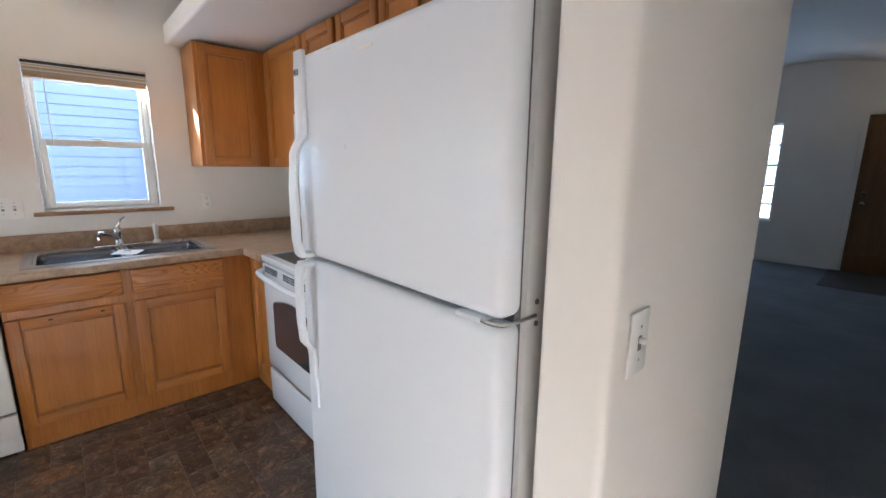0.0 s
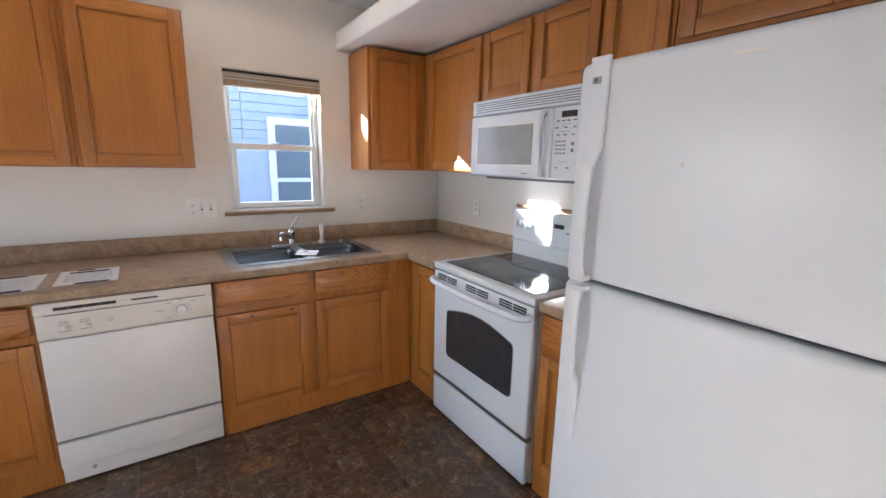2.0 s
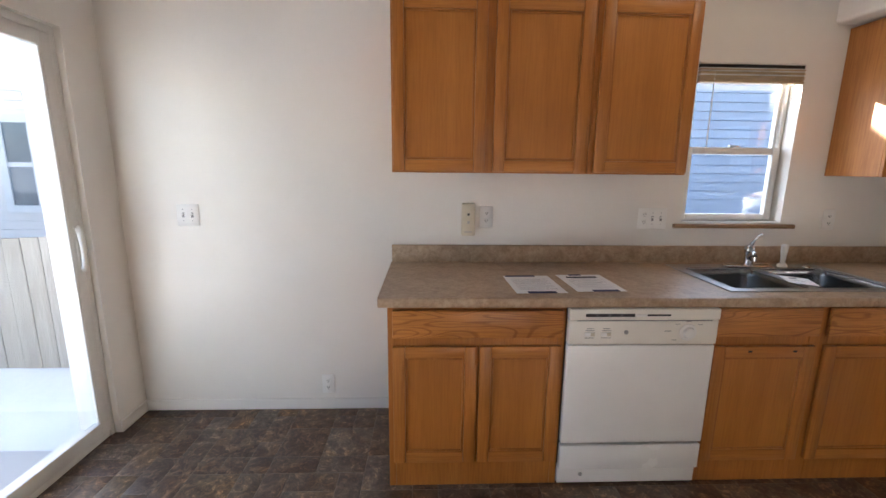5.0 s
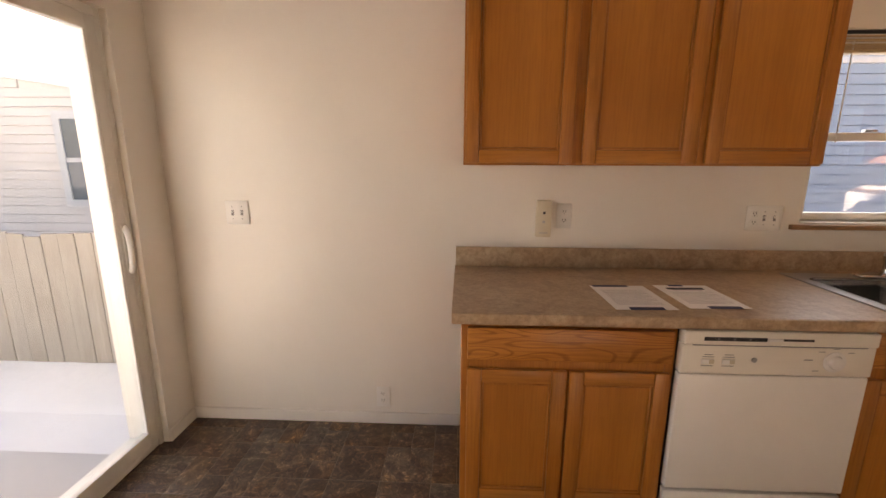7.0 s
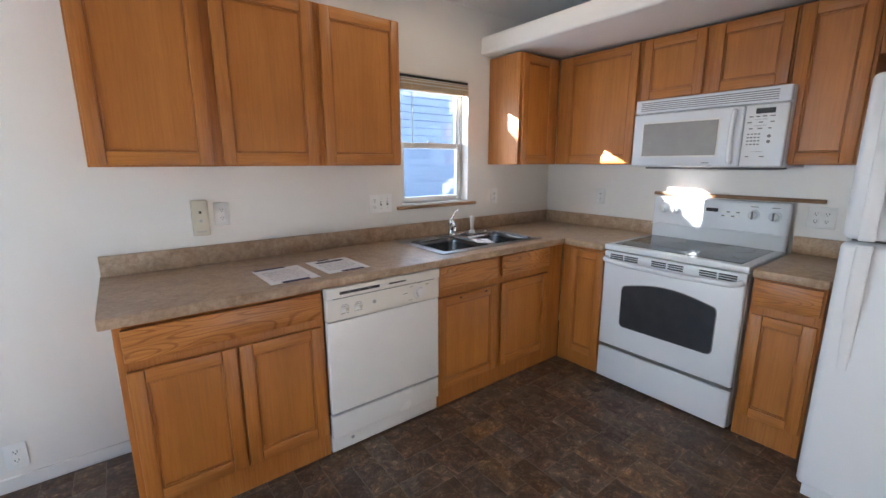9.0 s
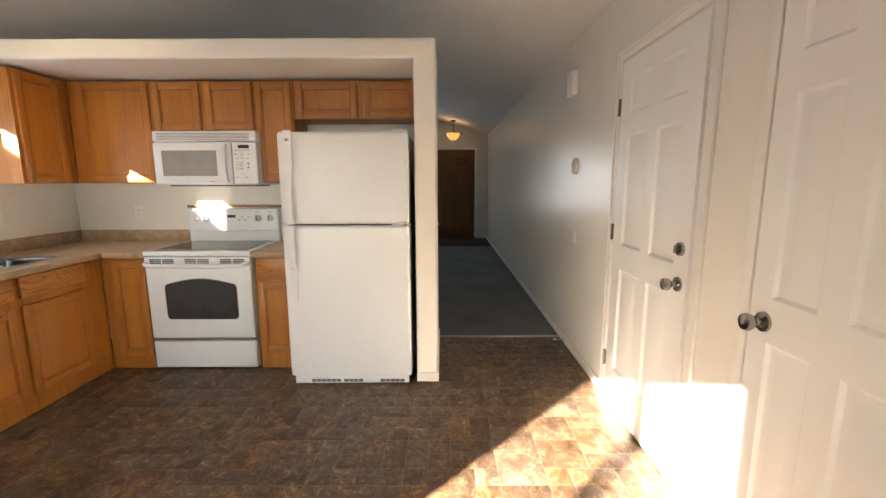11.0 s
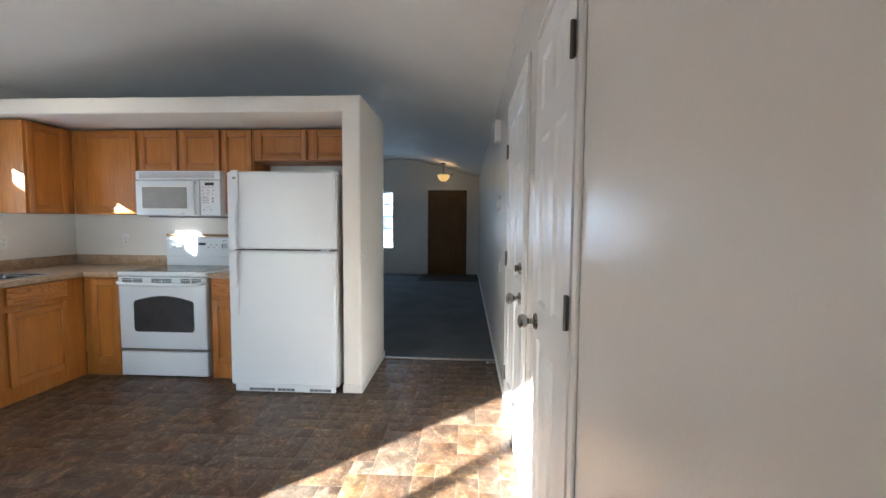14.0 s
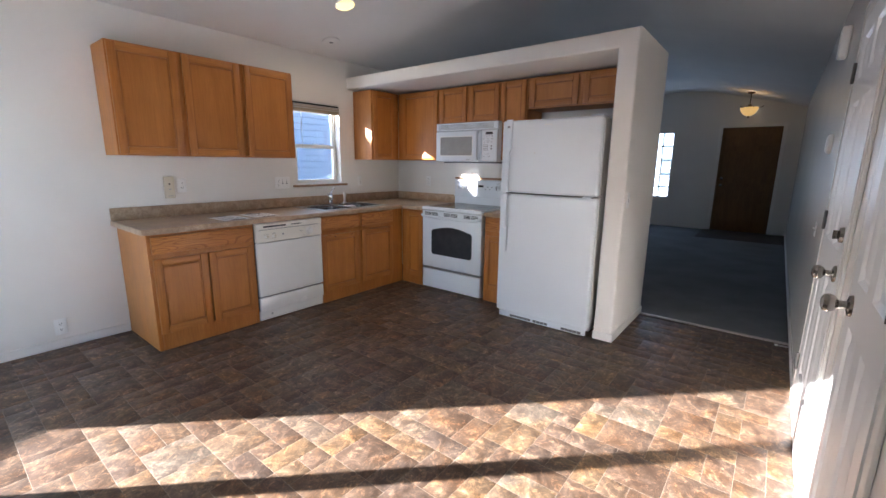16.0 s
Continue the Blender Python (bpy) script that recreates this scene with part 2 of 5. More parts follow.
def glass(name):
    m, n, l, b = mat(name, 0.02)
    b.inputs["Base Color"].default_value = (1, 1, 1, 1)
    tr, gl, mx, lw, mr = n.new("ShaderNodeBsdfTransparent"), n.new("ShaderNodeBsdfGlossy"), n.new("ShaderNodeMixShader"), n.new("ShaderNodeLayerWeight"), n.new("ShaderNodeMapRange")
    gl.inputs["Roughness"].default_value = 0.02
    tr.inputs["Color"].default_value = (0.95, 0.97, 0.97, 1)
    lw.inputs["Blend"].default_value = 0.12
    mr.inputs["To Min"].default_value, mr.inputs["To Max"].default_value = 0.03, 0.5
    l.new(lw.outputs["Facing"], mr.inputs["Value"])
    l.new(mr.outputs["Result"], mx.inputs[0])
    l.new(tr.outputs[0], mx.inputs[1])
    l.new(gl.outputs[0], mx.inputs[2])
    l.new(mx.outputs[0], n["Material Output"].inputs["Surface"])
    return m


GLASS = glass("window_glass")


def glow(name, colour, strength):
    m, n, l, b = mat(name, 0.4)
    b.inputs["Base Color"].default_value = (*colour, 1)
    b.inputs["Emission Color"].default_value = (*colour, 1)
    b.inputs["Emission Strength"].default_value = strength
    return m


BULB = glow("recessed_bulb", (1.0, 0.78, 0.28), 0.16)
ALABASTER = glow("lit_alabaster", (0.85, 0.50, 0.15), 0.065)


# ---- builders ----
def box(bm, x0, x1, y0, y1, z0, z1, bevel=0.0, seg=2):
    vs = [bm.verts.new((x, y, z)) for x in (x0, x1) for y in (y0, y1) for z in (z0, z1)]
    fs = [bm.faces.new([vs[i] for i in q]) for q in ((0, 1, 3, 2), (4, 6, 7, 5), (0, 4, 5, 1), (2, 3, 7, 6), (0, 2, 6, 4), (1, 5, 7, 3))]
    if bevel:
        es = list({e for f in fs for e in f.edges})
        bmesh.ops.bevel(bm, geom=es, offset=bevel, segments=seg, affect="EDGES", profile=0.5)
    return bm


def boxes(*specs, bevel=0.0, seg=2):
    bm = bmesh.new()
    for s in specs:
        box(bm, *s, bevel=bevel, seg=seg)
    return bm


def lathe(profile, segs=24, axis="z", at=(0, 0, 0), cap=True):
    """A turned shape: pairs of radius and height along the axis."""
    bm = bmesh.new()
    rings = []
    for r, h in profile:
        ring = []
        for i in range(segs):
            a = 2 * math.pi * i / segs
            p = {"z": (r * math.cos(a), r * math.sin(a), h), "y": (r * math.cos(a), h, r * math.sin(a)), "x": (h, r * math.cos(a), r * math.sin(a))}[axis]
            ring.append(bm.verts.new((p[0] + at[0], p[1] + at[1], p[2] + at[2])))
        rings.append(ring)
    for a, b in zip(rings, rings[1:]):
        for i in range(segs):
            bm.faces.new((a[i], a[(i + 1) % segs], b[(i + 1) % segs], b[i]))
    if cap:
        bm.faces.new(rings[0])
        bm.faces.new(rings[-1])
    bmesh.ops.recalc_face_normals(bm, faces=bm.faces)
    return bm


def tube(points, radius, segs=12):
    """A round bar along a smooth line through the points."""
    pts = [Vector(p) for p in points]
    bm, rings, up = bmesh.new(), [], Vector((0.123, 0.31, 0.94)).normalized()
    radii = radius if isinstance(radius, (list, tuple)) else [radius] * len(pts)
    for i, p in enumerate(pts):
        d = (pts[min(i + 1, len(pts) - 1)] - pts[max(i - 1, 0)]).normalized()
        u = d.cross(up).normalized()
        w = d.cross(u)
        rings.append([bm.verts.new(p + radii[i] * (math.cos(2 * math.pi * k / segs) * u + math.sin(2 * math.pi * k / segs) * w)) for k in range(segs)])
    for a, b in zip(rings, rings[1:]):
        for i in range(segs):
            bm.faces.new((a[i], a[(i + 1) % segs], b[(i + 1) % segs], b[i]))
    bm.faces.new(rings[0])
    bm.faces.new(rings[-1])
    bmesh.ops.recalc_face_normals(bm, faces=bm.faces)
    return bm


def curve_pts(ctrl, n=6):
    """A Catmull-Rom line through the points."""
    c = [Vector(p) for p in ctrl]
    c = [2 * c[0] - c[1]] + c + [2 * c[-1] - c[-2]]
    out = []
    for i in range(1, len(c) - 2):
        for k in range(n):
            t = k / n
            out.append(0.5 * (2 * c[i] + (c[i + 1] - c[i - 1]) * t + (2 * c[i - 1] - 5 * c[i] + 4 * c[i + 1] - c[i + 2]) * t * t + (3 * c[i] - c[i - 1] - 3 * c[i + 1] + c[i + 2]) * t ** 3))
    return out + [c[-2]]


def prism(outline, depth0, depth1, axis="y"):
    """A flat outline of (u, z) pairs pushed along y."""
    bm = bmesh.new()
    a = [bm.verts.new((u, depth0, z)) for u, z in outline]
    b = [bm.verts.new((u, depth1, z)) for u, z in outline]
    bm.faces.new(a)
    bm.faces.new(b[::-1])
    for i in range(len(a)):
        j = (i + 1) % len(a)
        bm.faces.new((a[i], b[i], b[j], a[j]))
    bmesh.ops.recalc_face_normals(bm, faces=bm.faces)
    return bm


def smooth(me, angle=0.7):
    me.polygons.foreach_set("use_smooth", [True] * len(me.polygons))
    me.set_sharp_from_angle(angle=angle)


def mesh_of(name, bm, material):
    me = bpy.data.meshes.new(name)
    bmesh.ops.recalc_face_normals(bm, faces=bm.faces)
    bm.to_mesh(me)
    bm.free()
    me.materials.append(material)
    smooth(me)
    return me


def part(name, bm, material, parent, label=""):
    ob = new(name, mesh_of(name, bm, material))
    ob.parent = parent
    return tagged(ob, label)


def thing(name, m, label, category, group="", kind=""):
    ob = new(name)
    ob.empty_display_size = 0.1
    ob.matrix_world = m
    return tagged(ob, label, category, group, kind)


def solo(name, bm, material, m, label, category, group="", kind=""):
    ob = new(name, mesh_of(name, bm, material))
    ob.matrix_world = m
    return tagged(ob, label, category, group, kind)


def structure(name, bm, material, label, category):
    return solo(name, bm, material, Matrix(), label, category, kind="structure")


def north(x, y, z=0.0):
    """Local x to the right, y into the wall, for what faces the room from the north side."""
    return pose(x, y, z)


def east(x, y, z=0.0):
    """The same for what faces the room from the east side: local x runs south."""
    return pose(x, y, z, 0, 0, -90)


def south(x, y, z=0.0):
    return pose(x, y, z, 0, 0, 180)


# ---- plan ----
XW, XE, XEO, XF, YN, YS = -2.755, 1.72, 1.79, 8.25, 3.155, -0.955
PW0, PW1, XP = 0.128, 0.266, 0.918
RIDGE, ZN, ZR, ZS = 1.10, 2.40, 2.95, 2.44


def ceil_z(y):
    return ZN + (ZR - ZN) * (YN - y) / (YN - RIDGE) if y > RIDGE else ZS + (ZR - ZS) * (y - YS) / (RIDGE - YS)


def wall_y(y0, y1, x0, x1, ztop, holes=()):
    """A wall along x between y0 and y1, in blocks round its openings (x0, x1, z0, z1)."""
    bm = bmesh.new()
    xs = sorted({x0, x1, *[h[0] for h in holes], *[h[1] for h in holes]})
    for a, b in zip(xs, xs[1:]):
        gaps = [h for h in holes if h[0] <= a and h[1] >= b]
        if not gaps:
            box(bm, a, b, y0, y1, -0.02, ztop)
        for h in gaps:
            if h[2] > 0:
                box(bm, a, b, y0, y1, -0.02, h[2])
            box(bm, a, b, y0, y1, h[3], ztop)
    return bm


def wall_x(x0, x1, y0, y1, holes=()):
    """A gable wall along y, with its top under the vaulted ceiling."""
    bm = bmesh.new()
    ys = sorted({y0, y1, RIDGE, *[h[0] for h in holes], *[h[1] for h in holes]})

    def slab(a, b, z0, sloped, z1=0.0):
        za, zb = (ceil_z(a) + 0.03, ceil_z(b) + 0.03) if sloped else (z1, z1)
        vs = [bm.verts.new(p) for p in ((x0, a, z0), (x1, a, z0), (x1, b, z0), (x0, b, z0), (x0, a, za), (x1, a, za), (x1, b, zb), (x0, b, zb))]
        for q in ((0, 3, 2, 1), (4, 5, 6, 7), (0, 1, 5, 4), (1, 2, 6, 5), (2, 3, 7, 6), (3, 0, 4, 7)):
            bm.faces.new([vs[i] for i in q])

    for a, b in zip(ys, ys[1:]):
        gaps = [h for h in holes if h[0] <= a and h[1] >= b]
        if not gaps:
            slab(a, b, -0.02, True)
        for h in gaps:
            if h[2] > 0:
                slab(a, b, -0.02, False, h[2])
            slab(a, b, h[3], True)
    return bm


WIN = (0.235, 0.80, 1.095, 1.927)
SLIDE = (1.315, 2.945, 0.0, 1.965)
FWIN = (1.175, 2.05, 0.63, 2.06)
D1, D2 = (-0.11, 0.72, 0.0, 2.035), (-1.05, -0.44, 0.0, 2.035)
FD = (-0.66, 0.31, 0.0, 2.10)
structure("wall_north", wall_y(YN, YN + 0.15, XW - 0.15, XF + 0.15, 2.43, [WIN]), WALL, "off-white painted wall behind the kitchen counter", "wall")
structure("wall_south", wall_y(YS - 0.12, YS, XW - 0.15, XF + 0.15, 2.47, [D1, D2]), WALL, "off-white painted wall with two panelled doors", "wall")
structure("wall_west", wall_x(XW - 0.15, XW, YS, YN, [SLIDE]), WALL, "off-white painted wall with a sliding patio door", "wall")
structure("wall_far", wall_x(XF, XF + 0.15, YS, YN, [FWIN, FD]), WALL, "shaded off-white wall around the front door", "wall")
structure("wall_behind_range", boxes((XE, XEO, PW1, YN, -0.02, 2.115)), WALL, "off-white painted wall behind the range", "wall")
bm = prism([(PW0, -0.02), (PW1, -0.02), (PW1, 2.115), (YN - 0.001, 2.115), (YN - 0.001, 2.235), (PW0, 2.235)], XP, XEO)
for vv in bm.verts:
    vv.co.x, vv.co.y = vv.co.y, vv.co.x
bmesh.ops.recalc_face_normals(bm, faces=bm.faces)
es = [e for e in bm.edges if all(v.co.x < XP + 0.01 for v in e.verts) and max(v.co.z for v in e.verts) > 1 and min(v.co.y for v in e.verts) < YN - 0.01]
bmesh.ops.bevel(bm, geom=es, offset=0.018, segments=5, affect="EDGES", profile=0.5)
structure("partition_wall", bm, SOFFIT, "off-white partition and plant ledge over the kitchen units", "partition")
bm = bmesh.new()
rise_n, rise_s, soft = (ZR - ZN + 0.04) / (YN + 0.15 - RIDGE), (ZR - ZS + 0.03) / (RIDGE - YS + 0.12), 0.7
profile = []
for k in range(41):
    y = YN + 0.15 - (YN + 0.27 - YS) * k / 40
    d = y - RIDGE
    z = ZR - (rise_n * d if d > 0 else -rise_s * d)
    if abs(d) < soft:
        z -= 0.5 * (rise_n + rise_s) / 2 * (soft - abs(d)) ** 2 / soft
    profile.append((y, z))
cols = []
for x in (XW - 0.15, XF + 0.15):
    for up in (0.0, 0.12):
        cols.append([bm.verts.new((x, y, z + up)) for y, z in profile])
for k in range(40):
    for a, b in ((0, 2), (3, 1), (1, 0), (2, 3)):
        bm.faces.new((cols[a][k], cols[a][k + 1], cols[b][k + 1], cols[b][k]))
for k in (0, 40):
    bm.faces.new((cols[0][k], cols[1][k], cols[3][k], cols[2][k]))
structure("ceiling", bm, CEIL, "vaulted off-white textured ceiling", "ceiling")
floor = structure("floor", boxes((XW - 0.15, 1.745, YS - 0.12, YN, -0.12, -0.0005)), GROUT, "brown slate-look vinyl floor", "floor")
structure("carpet", boxes((1.755, XF, YS - 0.12, YN, -0.12, 0.006)), CARPET, "worn grey-blue carpet of the living room", "carpet")
solo("threshold_strip", boxes((1.735, 1.765, YS, PW0, -0.003, 0.012), bevel=0.004), STRIP, Matrix(), "thin metal strip between vinyl and carpet", "threshold", kind="structure")
bb = 0.065
structure("baseboard", boxes((XW, -1.32, YN - 0.012, YN, 0, bb), (XW, XW + 0.012, 2.945, YN - 0.012, 0, bb), (XP, XEO, PW0 - 0.012, PW0, 0, bb), (XP - 0.012, XP, PW0 - 0.012, PW1, 0, bb), (XW, XW + 0.012, YS, 1.315, 0, bb), (-0.36, -0.19, YS, YS + 0.012, 0, bb), (0.80, XF, YS, YS + 0.012, 0, bb), (XW + 0.012, -1.13, YS, YS + 0.012, 0, bb), (XF - 0.012, XF, 0.38, YN, 0, bb), (XF - 0.012, XF, YS + 0.012, -0.73, 0, bb), bevel=0.003, seg=1), TRIM, "low white painted baseboard", "baseboard")

# ---- kitchen cabinets ----
def panel_door(parent, x0, x1, z0, z1, y=-0.018, rail=0.05):
    """A framed door with a recessed panel: stiles, rails and panel."""
    door = part("door", boxes((x0 + rail - 0.006, x1 - rail + 0.006, y + 0.0125, y + 0.0175, z0 + rail - 0.006, z1 - rail + 0.006)), OAK_P, parent)
    for a, b in ((x0, x0 + rail), (x1 - rail, x1)):
        part("stile", boxes((a, b, y, y + 0.0185, z0, z1), bevel=0.004), OAK_Z, door)
    for a, b in ((z0, z0 + rail), (z1 - rail, z1)):
        part("rail", boxes((x0 + rail + 0.0005, x1 - rail - 0.0005, y + 0.0005, y + 0.018, a, b), bevel=0.004), OAK_X, door)
    bead = bmesh.new()
    w = 0.010
    for a, b, c, d in ((x0 + rail, x0 + rail + w, z0 + rail, z1 - rail), (x1 - rail - w, x1 - rail, z0 + rail, z1 - rail), (x0 + rail + w, x1 - rail - w, z0 + rail, z0 + rail + w), (x0 + rail + w, x1 - rail - w, z1 - rail - w, z1 - rail)):
        box(bead, a, b, y + 0.006, y + 0.0125, c, d, 0.003, 2)
    # darker oak draws the shaded crease along the panel edge
    part("bead", bead, OAK_BEAD, door)
    return door


def cabinet(name, m, w, h, depth, doors, drawers=(), frame_bars=(), label="", group="", open_top=False):
    """A face-framed unit: carcass, face frame, then its doors and drawers, each (x0, x1, z0, z1)."""
    c = thing(name, m, label, "cabinet", group)
    for nm, piece in (("side_panel", (0.0, 0.016, 0.0195, depth, 0, h)), ("side_panel", (w - 0.016, w, 0.0195, depth, 0, h)), ("bottom_panel", (0.016, w - 0.016, 0.02, depth, 0.0, 0.016)), ("top_panel", (0.016, w - 0.016, 0.02, depth, h - 0.016, h)), ("back_panel", (0.016, w - 0.016, depth - 0.008, depth, 0.016, h - 0.016)), ("inner_panel", (0.0165, w - 0.0165, 0.021, 0.025, 0.0165, h - 0.0165))):
        if not (open_top and nm == "top_panel"):
            part(nm, boxes(piece, bevel=0.0015, seg=1), OAK_SIDE, c)
    fr = bmesh.new()
    for a, b, z0, z1 in frame_bars:
        box(fr, a, b, 0.0025, 0.019, z0, z1, 0.0015, 1)
    part("face_frame", fr, OAK_Z, c)
    for d in doors:
        panel_door(c, *d)
    for x0, x1, z0, z1 in drawers:
        part("drawer_front", boxes((x0, x1, -0.020, -0.001, z0, z1), bevel=0.005), OAK_D, c)
    return c


def frame_of(w, h, stiles, rails):
    """Bars of a face frame: uprights at (x0, x1), cross bars (x0, x1, z0, z1)."""
    return [(a, b, 0.0, h) for a, b in stiles] + list(rails)


YB, XB = 2.535, 1.132
HB = 0.838
# end unit beside the dishwasher
cabinet("base_cabinet", north(-1.315, YB), 0.735, HB, YN - YB - 0.002, [(0.021, 0.368, 0.125, 0.66), (0.378, 0.719, 0.125, 0.66)], [(0.021, 0.719, 0.698, 0.817)],
        frame_of(0.735, HB, [(0, 0.03), (0.705, 0.735)], [(0.03, 0.705, 0, 0.135), (0.03, 0.705, 0.645, 0.715), (0.03, 0.705, 0.80, HB), (0.352, 0.39, 0.135, 0.645)]),
        "honey oak base cabinet with two doors and wide drawer", group="base cabinets")
# sink unit
sink_base = cabinet("sink_cabinet", north(0.047, YB), 1.083, HB, YN - YB - 0.002, [(0.004, 0.447, 0.115, 0.655), (0.487, 0.928, 0.115, 0.655)], [(0.004, 0.447, 0.70, 0.826), (0.487, 0.928, 0.70, 0.826)],
        frame_of(1.083, HB, [(0, 0.02), (0.425, 0.51), (0.905, 1.0895)], [(0.02, 0.425, 0, 0.13), (0.51, 0.905, 0, 0.13), (0.02, 0.425, 0.64, 0.715), (0.51, 0.905, 0.64, 0.715), (0.02, 0.425, 0.815, HB), (0.51, 0.905, 0.815, HB)]),
        "honey oak sink cabinet with two doors, scuffed", group="base cabinets", open_top=True)
for hx in (0.16, 0.355):
    part("screw_hole", boxes((hx - 0.008, hx + 0.008, -0.0195, -0.0175, 0.630, 0.638)), BLACK, sink_base)
# narrow corner unit and the unit beside the fridge
cabinet("corner_base_cabinet", east(XB, YB - 0.003), 0.325, HB, XE - XB - 0.002, [(0.075, 0.318, 0.10, 0.815)], (),
        frame_of(0.325, HB, [(0, 0.09), (0.305, 0.325)], [(0.09, 0.305, 0, 0.12), (0.09, 0.305, 0.80, HB)]), "narrow honey oak corner cabinet beside the range", group="base cabinets")
cabinet("base_cabinet", east(XB, 1.432), 0.27, HB, XE - XB - 0.002, [(0.012, 0.262, 0.125, 0.655)], [(0.012, 0.262, 0.70, 0.826)],
        frame_of(0.27, HB, [(0, 0.025), (0.245, 0.27)], [(0.025, 0.245, 0, 0.135), (0.025, 0.245, 0.645, 0.715), (0.025, 0.245, 0.815, HB)]), "narrow honey oak cabinet between range and refrigerator", group="base cabinets")

# upper units
UZ, UH, YU, XU = 1.358, 0.745, 2.855, 1.415
cabinet("wall_cabinet", north(-1.315, YU, UZ), 0.895, UH, YN - YU - 0.002, [(0.008, 0.418, 0.008, UH - 0.012), (0.456, 0.878, 0.008, UH - 0.012)], (),
        frame_of(0.895, UH, [(0, 0.02), (0.40, 0.47), (0.86, 0.895)], [(0.02, 0.40, 0, 0.03), (0.47, 0.86, 0, 0.03), (0.02, 0.40, UH - 0.03, UH), (0.47, 0.86, UH - 0.03, UH)]), "honey oak wall cabinet with two panelled doors", group="wall cabinets")
cabinet("wall_cabinet", north(-0.419, YU, UZ), 0.463, UH, YN - YU - 0.002, [(0.022, 0.455, 0.008, UH - 0.012)], (),
        frame_of(0.463, UH, [(0, 0.035), (0.44, 0.463)], [(0.035, 0.44, 0, 0.03), (0.035, 0.44, UH - 0.03, UH)]), "single-door honey oak wall cabinet beside the window", group="wall cabinets")
SH = 2.098 - UZ
cabinet("wall_cabinet", north(1.0, YU, UZ), 0.413, SH, YN - YU - 0.002, [(0.02, 0.345, 0.008, SH - 0.012)], (),
        frame_of(0.413, SH, [(0, 0.035), (0.325, 0.4195)], [(0.035, 0.325, 0, 0.03), (0.035, 0.325, SH - 0.03, SH)]), "honey oak wall cabinet in the corner, sunlit side", group="wall cabinets")
cabinet("wall_cabinet", east(XU, YU, UZ), 0.627, SH, XE - XU - 0.002, [(0.085, 0.605, 0.008, SH - 0.012)], (),
        frame_of(0.627, SH, [(0.003, 0.10), (0.59, 0.627)], [(0.10, 0.59, 0, 0.03), (0.10, 0.59, SH - 0.03, SH)]), "wide honey oak corner wall cabinet", group="wall cabinets")
MH = 2.098 - 1.735
cabinet("wall_cabinet", east(XU, 2.226, 1.735), 0.745, MH, XE - XU - 0.002, [(0.008, 0.352, 0.012, MH - 0.012), (0.39, 0.737, 0.012, MH - 0.012)], (),
        frame_of(0.745, MH, [(0, 0.02), (0.335, 0.41), (0.725, 0.745)], [(0.02, 0.335, 0, 0.03), (0.41, 0.725, 0, 0.03), (0.02, 0.335, MH - 0.03, MH), (0.41, 0.725, MH - 0.03, MH)]), "short two-door oak cabinet over the microwave", group="wall cabinets")
cabinet("wall_cabinet", east(XU, 1.479, UZ), 0.29, SH, XE - XU - 0.002, [(0.012, 0.278, 0.008, SH - 0.012)], (),
        frame_of(0.29, SH, [(0, 0.03), (0.26, 0.29)], [(0.03, 0.26, 0, 0.03), (0.03, 0.26, SH - 0.03, SH)]), "narrow tall oak wall cabinet beside the microwave", group="wall cabinets")
FH = 2.098 - 1.825
cabinet("wall_cabinet", east(XU, 1.186, 1.825), 0.917, FH, XE - XU - 0.002, [(0.022, 0.472, 0.012, FH - 0.012), (0.515, 0.908, 0.012, FH - 0.012)], (),
        frame_of(0.917, FH, [(0, 0.035), (0.455, 0.53), (0.895, 0.917)], [(0.035, 0.455, 0, 0.03), (0.53, 0.895, 0, 0.03), (0.035, 0.455, FH - 0.03, FH), (0.53, 0.895, FH - 0.03, FH)]), "short two-door oak cabinet over the refrigerator", group="wall cabinets")

# worktop
CT = 0.876
SX0, SX1, SY0, SY1 = 0.142, 0.948, 2.59, 3.065
wt = thing("worktop", pose(0, 0, HB), "brown mottled laminate worktop with low backsplash", "worktop")
wy, wx = 2.50, 1.098
for piece in ((-1.345, SX0, wy, YN, 0, 0.038), (SX1, XE, wy, YN, 0, 0.038), (SX0, SX1, wy, SY0, 0, 0.038), (SX0, SX1, SY1, YN, 0, 0.038), (wx, XE, 2.208, wy, 0, 0.038)):
    part("slab", boxes(piece), LAM, wt)
part("slab", boxes((wx, XE, 1.155, 1.43, 0, 0.038), bevel=0.004), LAM, wt)
part("front_edge", boxes((-1.349, wx + 0.0, wy - 0.012, wy, 0.0, 0.039), bevel=0.005), LAM, wt)
part("front_edge", boxes((wx - 0.012, wx, 2.208, wy - 0.012, 0.0, 0.039), bevel=0.005), LAM, wt)
part("end_edge", boxes((-1.349, -1.345, wy, YN, 0.0, 0.039), bevel=0.0015), LAM, wt)
part("backsplash", boxes((-1.345, XE - 0.02, YN - 0.02, YN - 0.001, 0.038, 0.132), bevel=0.003), LAM, wt)
part("backsplash", boxes((XE - 0.02, XE - 0.001, 2.208, YN - 0.001, 0.038, 0.132), bevel=0.003), LAM, wt)
part("backsplash", boxes((XE - 0.02, XE - 0.001, 1.155, 1.43, 0.038, 0.132), bevel=0.003), LAM, wt)

